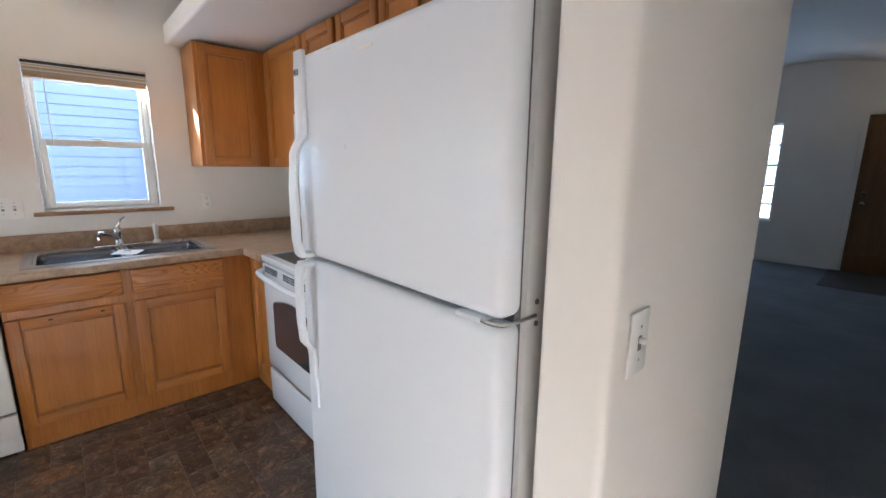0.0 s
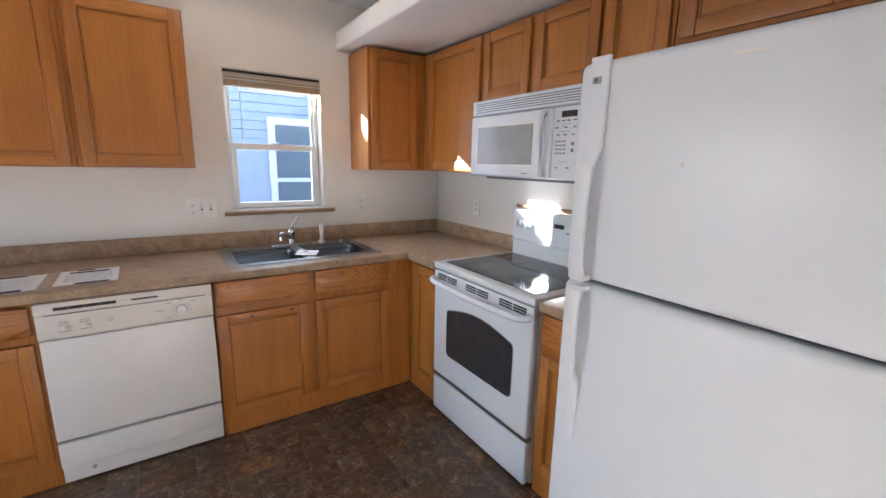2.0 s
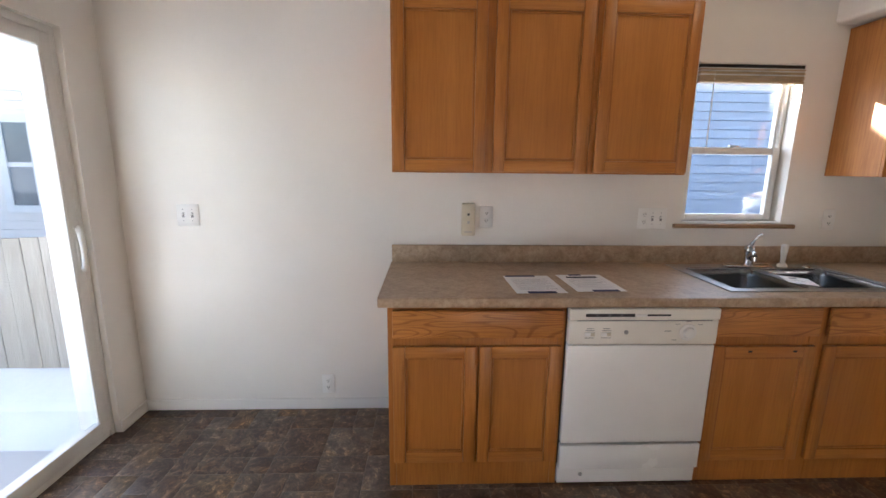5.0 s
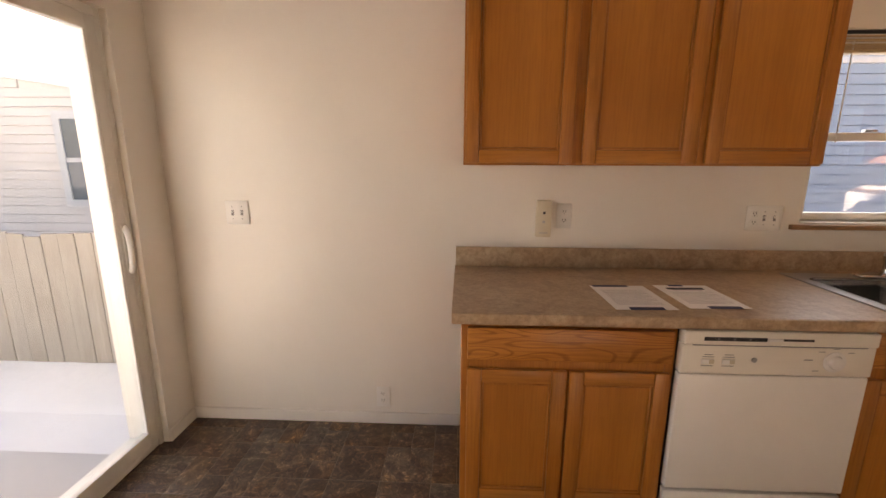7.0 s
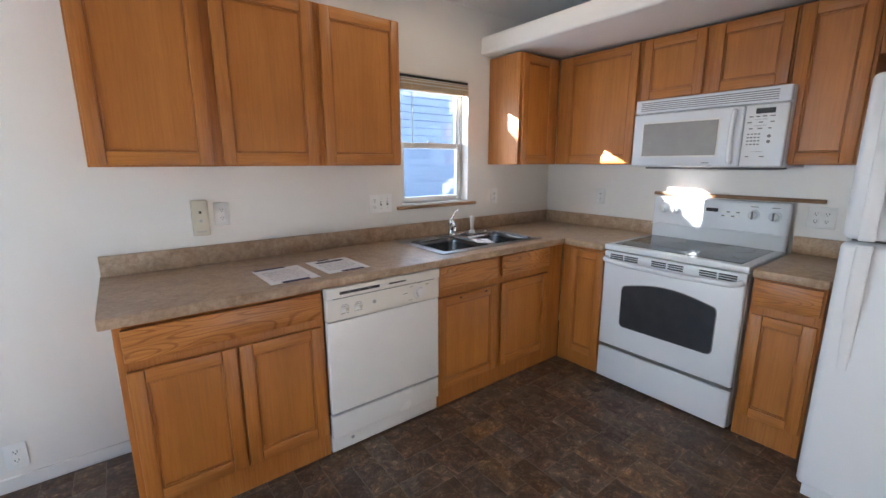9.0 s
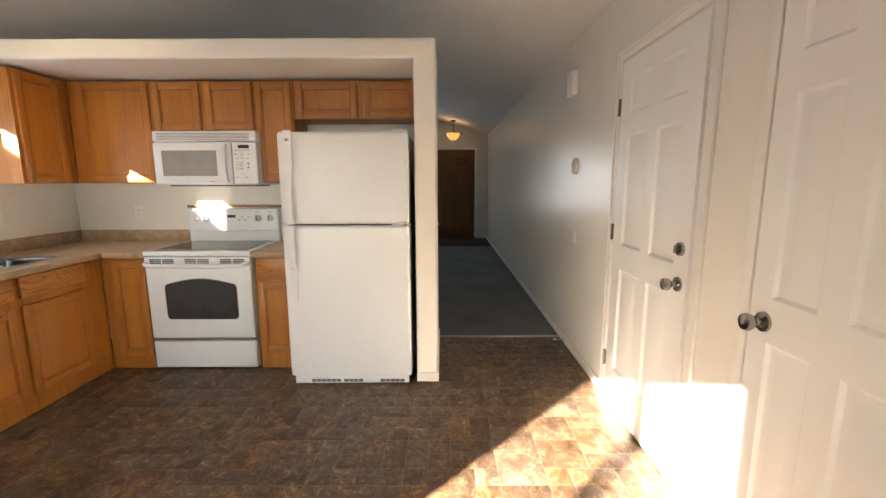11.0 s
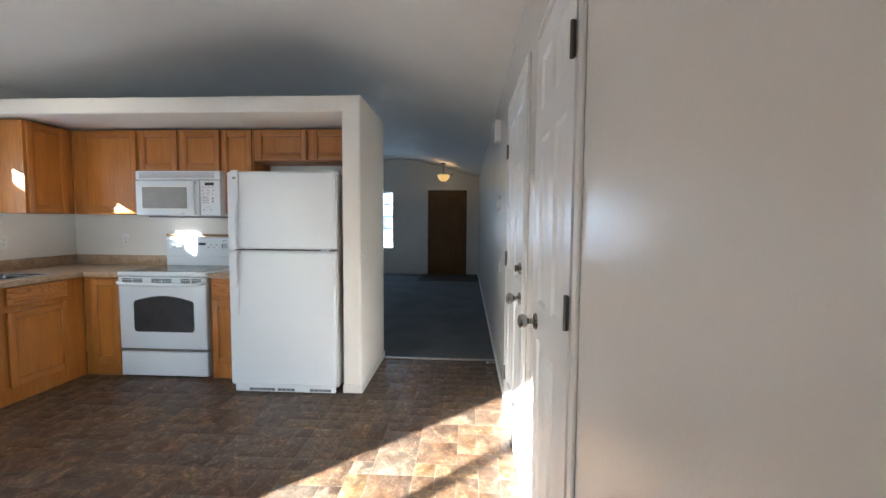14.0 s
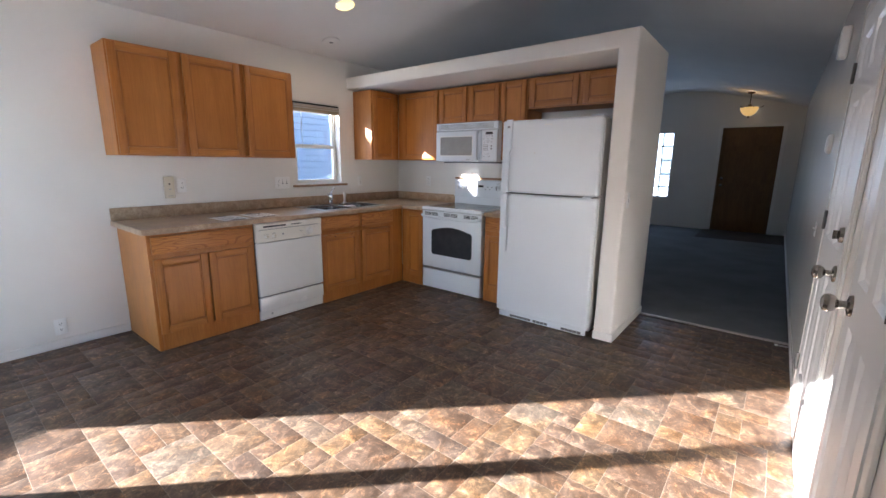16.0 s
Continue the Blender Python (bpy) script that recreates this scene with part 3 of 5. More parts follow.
# ---- dishwasher ----
dw = thing("dishwasher", north(-0.579, YB), "off-white dishwasher with knob, vent slot and kick plate", "dishwasher")
W = 0.622
part("tub", boxes((0.022, W - 0.022, 0.0, 0.56, 0.02, 0.828)), GASKET, dw)
part("front_panel", boxes((0.001, W - 0.004, -0.034, -0.001, 0.222, 0.672), bevel=0.006, seg=3), DWHITE, dw)
cp = part("control_panel", boxes((0.0, W - 0.003, -0.038, -0.001, 0.676, 0.782), (0.0, W - 0.003, -0.044, -0.001, 0.7825, 0.832), bevel=0.006, seg=3), DPANEL, dw)
part("vent_slot", boxes((0.062, 0.262, -0.0455, -0.040, 0.799, 0.812)), BLACK, cp)
for x in (0.105, 0.155, 0.205):
    part("slot_rib", boxes((x, x + 0.006, -0.0465, -0.0445, 0.800, 0.811)), GASKET, cp)
part("latch", boxes((0.264, 0.312, -0.048, -0.043, 0.800, 0.810), bevel=0.002), DWHITE, cp)
part("vent_slot", boxes((0.314, 0.410, -0.0455, -0.040, 0.802, 0.809)), BLACK, cp)
part("fold_line", boxes((0.030, 0.588, -0.0395, -0.037, 0.779, 0.783)), GREY, cp)
part("knob", lathe([(0.036, -0.038), (0.035, -0.042), (0.024, -0.043), (0.021, -0.054), (0.014, -0.056)], 28, "y", (0.492, 0, 0.730)), DWHITE, cp)
for x in (0.085, 0.152):
    bt = part("button", boxes((x - 0.020, x + 0.022, -0.042, -0.037, 0.714, 0.732), bevel=0.002), PLATE, cp)
    part("button_mark", boxes((x + 0.004, x + 0.020, -0.0428, -0.0415, 0.716, 0.730), bevel=0.001, seg=1), BISQUE, bt)
    for dz in (0.738, 0.706):
        part("button_label", boxes((x - 0.018, x + 0.020, -0.0387, -0.0375, dz, dz + 0.002)), GREY, cp)
    part("button_label", boxes((x - 0.012, x + 0.016, -0.0387, -0.0375, 0.746, 0.748)), GREY, cp)
part("badge", lathe([(0.009, -0.038), (0.009, -0.040)], 20, "y", (0.236, 0, 0.731)), STEEL, cp)
part("print_mark", boxes((0.395, 0.422, -0.0387, -0.0375, 0.734, 0.737)), GREY, cp)
for dx, dz in ((-0.055, -0.034), (-0.045, 0.034), (0.0, 0.045), (0.048, 0.032)):
    part("dial_mark", boxes((0.492 + dx - 0.010, 0.492 + dx + 0.010, -0.0387, -0.0375, 0.73 + dz, 0.732 + dz)), GREY, cp)
part("kick_panel", boxes((0.001, W - 0.004, -0.030, 0.0, 0.092, 0.208), bevel=0.004), DWHITE, dw)
part("toe_panel", boxes((0.001, W - 0.004, -0.012, 0.02, 0.012, 0.09), bevel=0.003), DWHITE, dw)
part("screw", lathe([(0.009, -0.012), (0.007, -0.016)], 14, "y", (0.105, 0, 0.055)), STEEL, dw)
part("foot", boxes((W - 0.03, W - 0.012, -0.008, 0.01, 0.0, 0.022), bevel=0.003), GASKET, dw)

# ---- range ----
rg = thing("range", east(1.105, 2.2), "white freestanding electric range with black glass cooktop", "range")
RW = 0.758
part("body", boxes((0.004, RW - 0.004, 0.03, 0.61, 0.012, 0.862), bevel=0.004), APPL, rg)
door = part("oven_door", boxes((0.006, RW - 0.006, -0.012, 0.028, 0.245, 0.822), bevel=0.010, seg=3), APPL, rg)
arch = []
for k in range(7):
    a = math.pi * (1.0 + 0.5 * k / 6)
    arch.append((0.166 + 0.028 * math.cos(a), 0.42 + 0.028 * math.sin(a)))
for k in range(7):
    a = math.pi * (1.5 + 0.5 * k / 6)
    arch.append((0.615 + 0.028 * math.cos(a), 0.42 + 0.028 * math.sin(a)))
arch += [(0.643, 0.62), (0.638, 0.637)]
arch += [(0.628 - 0.475 * k / 14, 0.646 + 0.040 * math.sin(math.pi * k / 14)) for k in range(15)]
arch += [(0.143, 0.637), (0.138, 0.62)]
part("window_gasket", prism([(0.390 + (x - 0.390) * 1.02, 0.52 + (z - 0.52) * 1.03) for x, z in arch], -0.0135, -0.0125), GREY, door)
part("oven_window", prism(arch, -0.0160, -0.0136), OVENGL, door)
part("handle", tube(curve_pts([(0.022, -0.014, 0.800), (0.035, -0.045, 0.796), (0.10, -0.055, 0.79), (0.379, -0.060, 0.784), (0.658, -0.055, 0.79), (0.723, -0.045, 0.796), (0.736, -0.014, 0.800)], 8), 0.015), APPL, door, "white moulded bar handle")
for cx in (0.13, 0.379, 0.628):
    for k in range(3):
        part("vent_slot", boxes((cx - 0.085, cx - 0.005, -0.0135, -0.011, 0.826 - 0.012 * k - 0.0035, 0.826 - 0.012 * k + 0.0035), (cx + 0.005, cx + 0.085, -0.0135, -0.011, 0.826 - 0.012 * k - 0.0035, 0.826 - 0.012 * k + 0.0035)), BLACK, door)
part("vent_trim", boxes((0.006, RW - 0.006, -0.011, 0.028, 0.795, 0.843), bevel=0.004), APPL, rg)
part("storage_drawer", boxes((0.006, RW - 0.006, -0.010, 0.028, 0.018, 0.222), bevel=0.010, seg=3), APPL, rg)
part("door_gap_trim", boxes((0.006, RW - 0.006, -0.004, 0.028, 0.226, 0.240)), STEEL, rg)
part("cooktop_rim", boxes((0.0, RW, -0.014, 0.545, 0.850, 0.884), bevel=0.008, seg=3), APPL, rg)
ck = part("cooktop", boxes((0.045, RW - 0.045, 0.03, 0.52, 0.8842, 0.8872), bevel=0.0012, seg=1), COOKTOP, rg, "black glass cooktop with faint burner rings")
for cx, cy, r in ((0.21, 0.15, 0.105), (0.55, 0.15, 0.085), (0.21, 0.40, 0.08), (0.55, 0.40, 0.105)):
    part("burner_ring", lathe([(r, 0.8873), (r, 0.8877), (r - 0.004, 0.8877), (r - 0.004, 0.8873)], 40, "z", (cx, cy, 0), cap=False), GREY, ck)
bg = part("backguard", boxes((0.006, RW - 0.006, 0.548, 0.60, 0.86, 1.15), bevel=0.014, seg=3), APPL, rg)
panel_y = 0.546
for kx in (0.075, 0.15, 0.585, 0.685):
    k = part("knob", lathe([(0.030, panel_y + 0.001), (0.029, panel_y - 0.006), (0.023, panel_y - 0.008), (0.021, panel_y - 0.026), (0.017, panel_y - 0.03)], 26, "y", (kx, 0, 1.072)), APPL, bg)
    part("grip", boxes((kx - 0.004, kx + 0.004, panel_y - 0.040, panel_y - 0.028, 1.050, 1.094), bevel=0.0025), PLATE if kx < 0.3 else GREY, k)
part("display", boxes((0.335, 0.40, panel_y - 0.002, panel_y + 0.003, 1.075, 1.097)), BLACK, bg)
for r in range(2):
    for c in range(4):
        part("button_mark", boxes((0.42 + c * 0.026, 0.437 + c * 0.026, panel_y - 0.0012, panel_y + 0.003, 1.052 + r * 0.024, 1.059 + r * 0.024)), PLATE if (r + c) % 2 else GREY, bg)
part("panel_lip", boxes((0.006, RW - 0.006, 0.535, 0.550, 0.965, 0.972), bevel=0.003), APPL, bg)
for cx in (0.075, 0.15, 0.585, 0.685):
    part("dial_mark", boxes((cx - 0.018, cx + 0.018, panel_y - 0.0008, panel_y + 0.003, 1.118, 1.122)), GREY, bg)

# wood ledge strip on the wall above the range
solo("wall_ledge_strip", boxes((0, 0.90, -0.022, -0.001, 0, 0.022), bevel=0.003), SILLW, east(XE, 2.22, 1.155), "raw wooden strip on the wall behind the range", "strip")

# ---- microwave ----
mw = thing("microwave", east(1.335, 2.2, 1.345), "white over-the-range microwave with keypad and vent grille", "microwave")
part("case", boxes((0, RW, 0.02, XE - 1.335 - 0.002, 0.0, 0.388), bevel=0.005), APPL, mw)
grille = part("vent_grille", boxes((0.0, RW, -0.012, 0.02, 0.312, 0.388), bevel=0.008, seg=3), APPL, mw)
for k in range(5):
    part("slot", boxes((0.035, RW - 0.05, -0.0135, -0.010, 0.325 + 0.0105 * k, 0.3295 + 0.0105 * k)), GREY, grille)
md = part("door", boxes((0.0, 0.575, -0.020, 0.019, 0.004, 0.307), bevel=0.012, seg=3), APPL, mw)
part("window_rim", boxes((0.055, 0.475, -0.0215, -0.019, 0.055, 0.258), bevel=0.001, seg=1), PLATE, md)
part("window", boxes((0.065, 0.465, -0.0235, -0.021, 0.065, 0.248), bevel=0.001, seg=1), plain("microwave_screen", (0.40, 0.40, 0.39), 0.25), md, "grey screened viewing window")
part("handle", tube(curve_pts([(0.535, -0.018, 0.285), (0.54, -0.045, 0.27), (0.538, -0.052, 0.155), (0.54, -0.045, 0.04), (0.535, -0.018, 0.025)], 6), [0.012] * 25), APPL, md)
kpad = part("control_panel", boxes((0.579, RW, -0.018, 0.019, 0.004, 0.307), bevel=0.008, seg=3), APPL, mw)
part("display", boxes((0.625, 0.705, -0.0195, -0.016, 0.262, 0.287)), BLACK, kpad)
for z, spans in ((0.246, ((0.600, 0.617), (0.628, 0.645), (0.656, 0.673), (0.686, 0.706))), (0.218, ((0.594, 0.612), (0.642, 0.660), (0.690, 0.706))), (0.188, ((0.604, 0.620), (0.640, 0.660), (0.684, 0.698))), (0.052, ((0.604, 0.618), (0.664, 0.682)))):
    for a, b in spans:
        part("key", boxes((a, b, -0.0192, -0.016, z, z + 0.0055)), GREY, kpad)
for r in range(4):
    for c in range(4):
        part("key", boxes((0.600 + c * 0.015, 0.610 + c * 0.015, -0.0192, -0.016, 0.112 + r * 0.0165, 0.118 + r * 0.0165)), GREY, kpad)
for r in range(2):
    part("key", lathe([(0.008, -0.0192), (0.008, -0.017)], 14, "y", (0.692, 0, 0.126 + r * 0.027)), GREY, kpad)
for z in (0.234, 0.204, 0.078):
    part("print_line", boxes((0.625, 0.675, -0.0188, -0.016, z, z + 0.0015)), GREY, kpad)
part("badge", boxes((0.40, 0.44, -0.0212, -0.0185, 0.022, 0.026)), GREY, md)
part("underside_vent", boxes((0.06, 0.70, 0.05, 0.33, -0.012, 0.002), bevel=0.003), GASKET, mw)

# ---- refrigerator ----
fr = thing("refrigerator", east(0.850, 1.113), "white top-freezer refrigerator with long moulded handles", "refrigerator")
FWD, FTOP, FMID = 0.814, 1.672, 1.092
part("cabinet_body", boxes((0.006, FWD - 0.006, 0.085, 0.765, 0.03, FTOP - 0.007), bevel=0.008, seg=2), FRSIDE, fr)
part("gasket", boxes((0.02, FWD - 0.02, 0.066, 0.086, 0.07, FTOP - 0.03)), GASKET, fr)
fz = part("freezer_door", boxes((0, FWD, 0.0, 0.068, FMID + 0.006, FTOP), bevel=0.022, seg=5), FRIDGE, fr)
fd = part("fresh_food_door", boxes((0, FWD, 0.0, 0.068, 0.065, FMID - 0.006), bevel=0.022, seg=5), FRIDGE, fr)


def strap(rows, parent):
    """A moulded strap handle: a flat bar that lies on the door and bows off it, rows of (out, z, half width, thickness)."""
    bm, rings = bmesh.new(), []
    for out, z, hw, th in curve4(rows):
        ring = []
        for k in range(16):
            a = 2 * math.pi * k / 16
            ca, sa = math.cos(a), math.sin(a)
            ring.append(bm.verts.new((0.070 + hw * math.copysign(abs(ca) ** 0.55, ca), -out + th / 2 * math.copysign(abs(sa) ** 0.55, sa), z)))
        rings.append(ring)
    for a, b in zip(rings, rings[1:]):
        for i in range(16):
            bm.faces.new((a[i], a[(i + 1) % 16], b[(i + 1) % 16], b[i]))
    bm.faces.new(rings[0])
    bm.faces.new(rings[-1])
    return part("handle", bm, FRIDGE, parent, "white moulded door handle")


def curve4(rows, n=6):
    """A smooth run through rows of numbers, eased from one row to the next."""
    out = []
    for p, q in zip(rows, rows[1:]):
        for k in range(n):
            t = k / n
            e = t * t * (3 - 2 * t)
            out.append(tuple(a + (b - a) * (t if i == 1 else e) for i, (a, b) in enumerate(zip(p, q))))
    return out + [tuple(rows[-1])]


hz = strap(((0.004, FTOP + 0.006, 0.028, 0.016), (0.007, 1.56, 0.028, 0.018), (0.008, 1.46, 0.026, 0.018), (0.034, 1.395, 0.023, 0.017), (0.041, 1.30, 0.022, 0.016), (0.041, 1.16, 0.022, 0.016), (0.032, FMID + 0.016, 0.023, 0.022)), fz)
part("handle_foot", boxes((0.048, 0.092, -0.036, 0.006, FMID + 0.007, FMID + 0.022), bevel=0.004), FRIDGE, hz)
hf = strap(((0.032, FMID - 0.016, 0.023, 0.022), (0.041, 1.025, 0.022, 0.016), (0.041, 0.91, 0.022, 0.016), (0.036, 0.84, 0.021, 0.017), (0.009, 0.79, 0.020, 0.018), (0.007, 0.73, 0.018, 0.016), (0.001, 0.60, 0.014, 0.012)), fd)
part("handle_foot", boxes((0.048, 0.092, -0.036, 0.006, FMID - 0.022, FMID - 0.007), bevel=0.004), FRIDGE, hf)
bd = part("badge", boxes((0.058, 0.082, -0.0195, -0.0145, 1.612, 1.628), bevel=0.001, seg=1), STEEL, fz)
part("badge_mark", lathe([(0.006, -0.0205), (0.006, -0.019)], 14, "y", (0.070, 0, 1.620)), GASKET, bd)
part("maker_plate", boxes((0.37, 0.43, -0.0012, 0.001, 1.625, 1.632)), PLATE, fz)
for sx, sz, sw_, sh_ in ((0.30, 1.415, 0.010, 0.014), (0.232, 1.655, 0.030, 0.004)):
    part("scuff", lathe([(1.0, -0.0004), (0.6, -0.0009)], 14, "y"), FRSIDE, fz).matrix_local = pose(sx, 0, sz) @ Matrix.Diagonal((sw_ / 2, 1, sh_ / 2, 1))
part("top_hinge_cover", boxes((FWD - 0.10, FWD - 0.012, 0.02, 0.16, FTOP - 0.007, FTOP + 0.014), bevel=0.006), FRIDGE, fr)
mh = part("middle_hinge", boxes((FWD - 0.110, FWD - 0.045, -0.003, 0.05, FMID - 0.0045, FMID + 0.0045), bevel=0.002), FRIDGE, fr)
part("hinge_bar", tube(curve_pts([(FWD - 0.046, 0.002, FMID), (FWD - 0.018, 0.001, FMID), (FWD + 0.001, 0.014, FMID), (FWD + 0.003, 0.05, FMID), (FWD + 0.003, 0.10, FMID)], 5), 0.0042, 10), CHROME, mh)
for dz in (-0.022, 0.022):
    part("screw", lathe([(0.006, FWD - 0.007), (0.005, FWD - 0.003)], 12, "x", (0, 0.115, FMID + dz)), GASKET, mh)
gr = part("toe_grille", boxes((0.02, FWD - 0.02, 0.03, 0.06, 0.005, 0.062), bevel=0.004), FRIDGE, fr)
for a, b in ((0.13, 0.33), (0.35, 0.50), (0.60, 0.78)):
    k = a
    while k < b - 0.03:
        part("slot", boxes((k, k + 0.030, 0.0285, 0.031, 0.014, 0.034)), GASKET, gr)
        k += 0.0335
for x in (0.06, FWD - 0.06):
    part("foot", lathe([(0.018, 0.0), (0.018, 0.03)], 14, "z", (x, 0.12, 0)), BLACK, fr)
    part("foot", lathe([(0.018, 0.0), (0.018, 0.03)], 14, "z", (x, 0.70, 0)), BLACK, fr)

# ---- sink ----
sk = thing("sink", pose(0, 0, CT), "stainless double-bowl sink set in the worktop", "sink")


def bowl(x0, x1, y0, y1, depth):
    bm = bmesh.new()
    rings = []
    for inset, z, r in ((-0.004, 0.0062, 0.062), (0.0, 0.0062, 0.06), (0.006, 0.0, 0.055), (0.010, -0.03, 0.05), (0.020, -depth + 0.03, 0.045), (0.032, -depth + 0.008, 0.04), (0.055, -depth, 0.03)):
        ring = []
        a0, a1, b0, b1 = x0 + inset, x1 - inset, y0 + inset, y1 - inset
        for cx, cy, st in ((a1 - r, b1 - r, 0), (a0 + r, b1 - r, 1), (a0 + r, b0 + r, 2), (a1 - r, b0 + r, 3)):
            for k in range(6):
                a = (st + k / 5) * math.pi / 2
                ring.append(bm.verts.new((cx + r * math.cos(a), cy + r * math.sin(a), z)))
        rings.append(ring)
    for a, b in zip(rings, rings[1:]):
        for i in range(24):
            bm.faces.new((a[i], a[(i + 1) % 24], b[(i + 1) % 24], b[i]))
    bm.faces.new(rings[-1])
    return bm


B1, B2 = (SX0 + 0.028, 0.532, SY0 + 0.024, SY1 - 0.072), (0.556, SX1 - 0.028, SY0 + 0.024, SY1 - 0.072)
rim = boxes((SX0 - 0.012, SX1 + 0.012, SY0 - 0.012, B1[2] + 0.012, 0.0005, 0.005), (SX0 - 0.012, SX1 + 0.012, B1[3] - 0.012, SY1 + 0.012, 0.0005, 0.005), (SX0 - 0.012, B1[0] + 0.012, B1[2] + 0.012, B1[3] - 0.012, 0.0005, 0.005), (B1[1] - 0.012, B2[0] + 0.012, B1[2] + 0.012, B1[3] - 0.012, 0.0005, 0.005), (B2[1] - 0.012, SX1 + 0.012, B1[2] + 0.012, B1[3] - 0.012, 0.0005, 0.005))
part("rim", rim, STEEL, sk)
for b in (B1, B2):
    bw = part("bowl", bowl(*b, 0.17), SINKST, sk)
    part("drain", lathe([(0.045, -0.1695), (0.045, -0.166), (0.03, -0.167), (0.012, -0.162)], 24, "z", ((b[0] + b[1]) / 2, (b[2] + b[3]) / 2, 0)), CHROME, bw)
fc = thing("faucet", pose(0.543, 3.022, CT + 0.005), "chrome single-lever kitchen faucet on the sink", "faucet")
part("deck_plate", boxes((-0.125, 0.125, -0.024, 0.024, 0, 0.010), bevel=0.005, seg=3), CHROME, fc)
part("column", lathe([(0.027, 0.008), (0.021, 0.022), (0.019, 0.065), (0.024, 0.075), (0.024, 0.10), (0.018, 0.112), (0.006, 0.116)], 24), CHROME, fc)
part("spout", tube(curve_pts([(0.0, -0.005, 0.045), (-0.03, -0.05, 0.072), (-0.065, -0.105, 0.092), (-0.09, -0.145, 0.098), (-0.10, -0.16, 0.088)], 6), [0.013] * 18 + [0.0125] * 7), CHROME, fc)
part("aerator", lathe([(0.012, 0.064), (0.012, 0.088)], 16, "z", (-0.100, -0.158, 0)), CHROME, fc)
part("lever", tube(curve_pts([(0.0, 0.0, 0.112), (0.010, -0.006, 0.135), (0.020, -0.012, 0.158), (0.040, -0.022, 0.176)], 5), [0.010] * 5 + [0.0055] * 11), CHROME, fc)
sp = thing("side_sprayer", pose(0.735, 3.025, CT + 0.005), "white plastic side sprayer on the sink rim", "sprayer")
part("base", lathe([(0.024, 0), (0.022, 0.012), (0.015, 0.02)], 20), PLATE, sp)
part("head", lathe([(0.011, 0.015), (0.013, 0.06), (0.016, 0.085), (0.017, 0.115), (0.010, 0.122)], 20), PLATE, sp)
solo("sink_hole_cap", lathe([(0.022, 0), (0.018, 0.006), (0.006, 0.010)], 20), CHROME, pose(0.87, 3.025, CT + 0.005), "small chrome cap on the sink rim", "cap")


def sheet(name, m, w, h, label, bars):
    p = thing(name, m, label, "paper")
    part("page", boxes((0, w, 0, h, 0, 0.0012)), PAPER, p)
    for x0, x1, y0, y1, k in bars:
        part("print", boxes((x0, x1, y0, y1, 0.0012, 0.0016)), (PALEINK, INK, NAVY)[k], p)
    return p


lines = [(0.025, 0.19 - 0.03 * (k % 4 == 3), 0.05 + 0.0105 * k, 0.0515 + 0.0105 * k, 0) for k in range(17)]
sheet("notice_sheet", pose(-0.785, 2.555, CT + 0.001, 0, 0, 2), 0.215, 0.28, "printed notice sheet lying on the worktop", [(0.05, 0.17, -0.004, 0.024, 2), (0.01, 0.15, 0.262, 0.286, 2)] + lines)
sheet("notice_sheet", pose(-0.525, 2.58, CT + 0.001, 0, 0, 2), 0.215, 0.275, "printed notice sheet with dark headings on worktop", [(0.07, 0.185, -0.004, 0.022, 2), (0.06, 0.12, 0.258, 0.280, 2), (0.035, 0.18, 0.216, 0.240, 1), (0.05, 0.16, 0.205, 0.211, 0)] + lines[:14])
sheet("sink_leaflet", pose(0.475, 2.685, CT + 0.0135, 0, 3, -24), 0.115, 0.135, "white leaflet lying over the sink divider", [(0.02, 0.08, 0.05, 0.054, 0), (0.02, 0.085, 0.065, 0.069, 0), (0.03, 0.06, 0.09, 0.112, 2)])


# ---- sockets and switches ----
def wall_plate(name, m, w, h, kind, label, category, group=""):
    p = thing(name, m, label, category, group)
    pl = part("plate", boxes((-w / 2, w / 2, -0.006, -0.0005, -h / 2, h / 2), bevel=0.003), PLATE, p)
    for i, k in enumerate(kind):
        cx = (i - (len(kind) - 1) / 2) * 0.046
        if k == "o":
            for cz in (-0.02, 0.02):
                s = part("socket", boxes((cx - 0.016, cx + 0.016, -0.008, -0.005, cz - 0.013, cz + 0.013), bevel=0.003), PLATE, p)
                for sx in (-0.006, 0.006):
                    part("slit", boxes((cx + sx - 0.0012, cx + sx + 0.0012, -0.0085, -0.0075, cz - 0.002, cz + 0.007)), BLACK, s)
                part("earth_hole", lathe([(0.0025, -0.0085), (0.0025, -0.0075)], 10, "y", (cx, 0, cz - 0.007)), BLACK, s)
        else:
            part("bezel", boxes((cx - 0.006, cx + 0.006, -0.0068, -0.005, -0.013, 0.013)), GREY, p)
            part("toggle", boxes((cx - 0.0045, cx + 0.0045, -0.018, -0.005, 0.0, 0.010), bevel=0.002), PLATE, p)
            for cz in (-0.03, 0.03):
                part("screw", lathe([(0.003, -0.007), (0.002, -0.0078)], 10, "y", (cx, 0, cz)), STEEL, p)
    return p


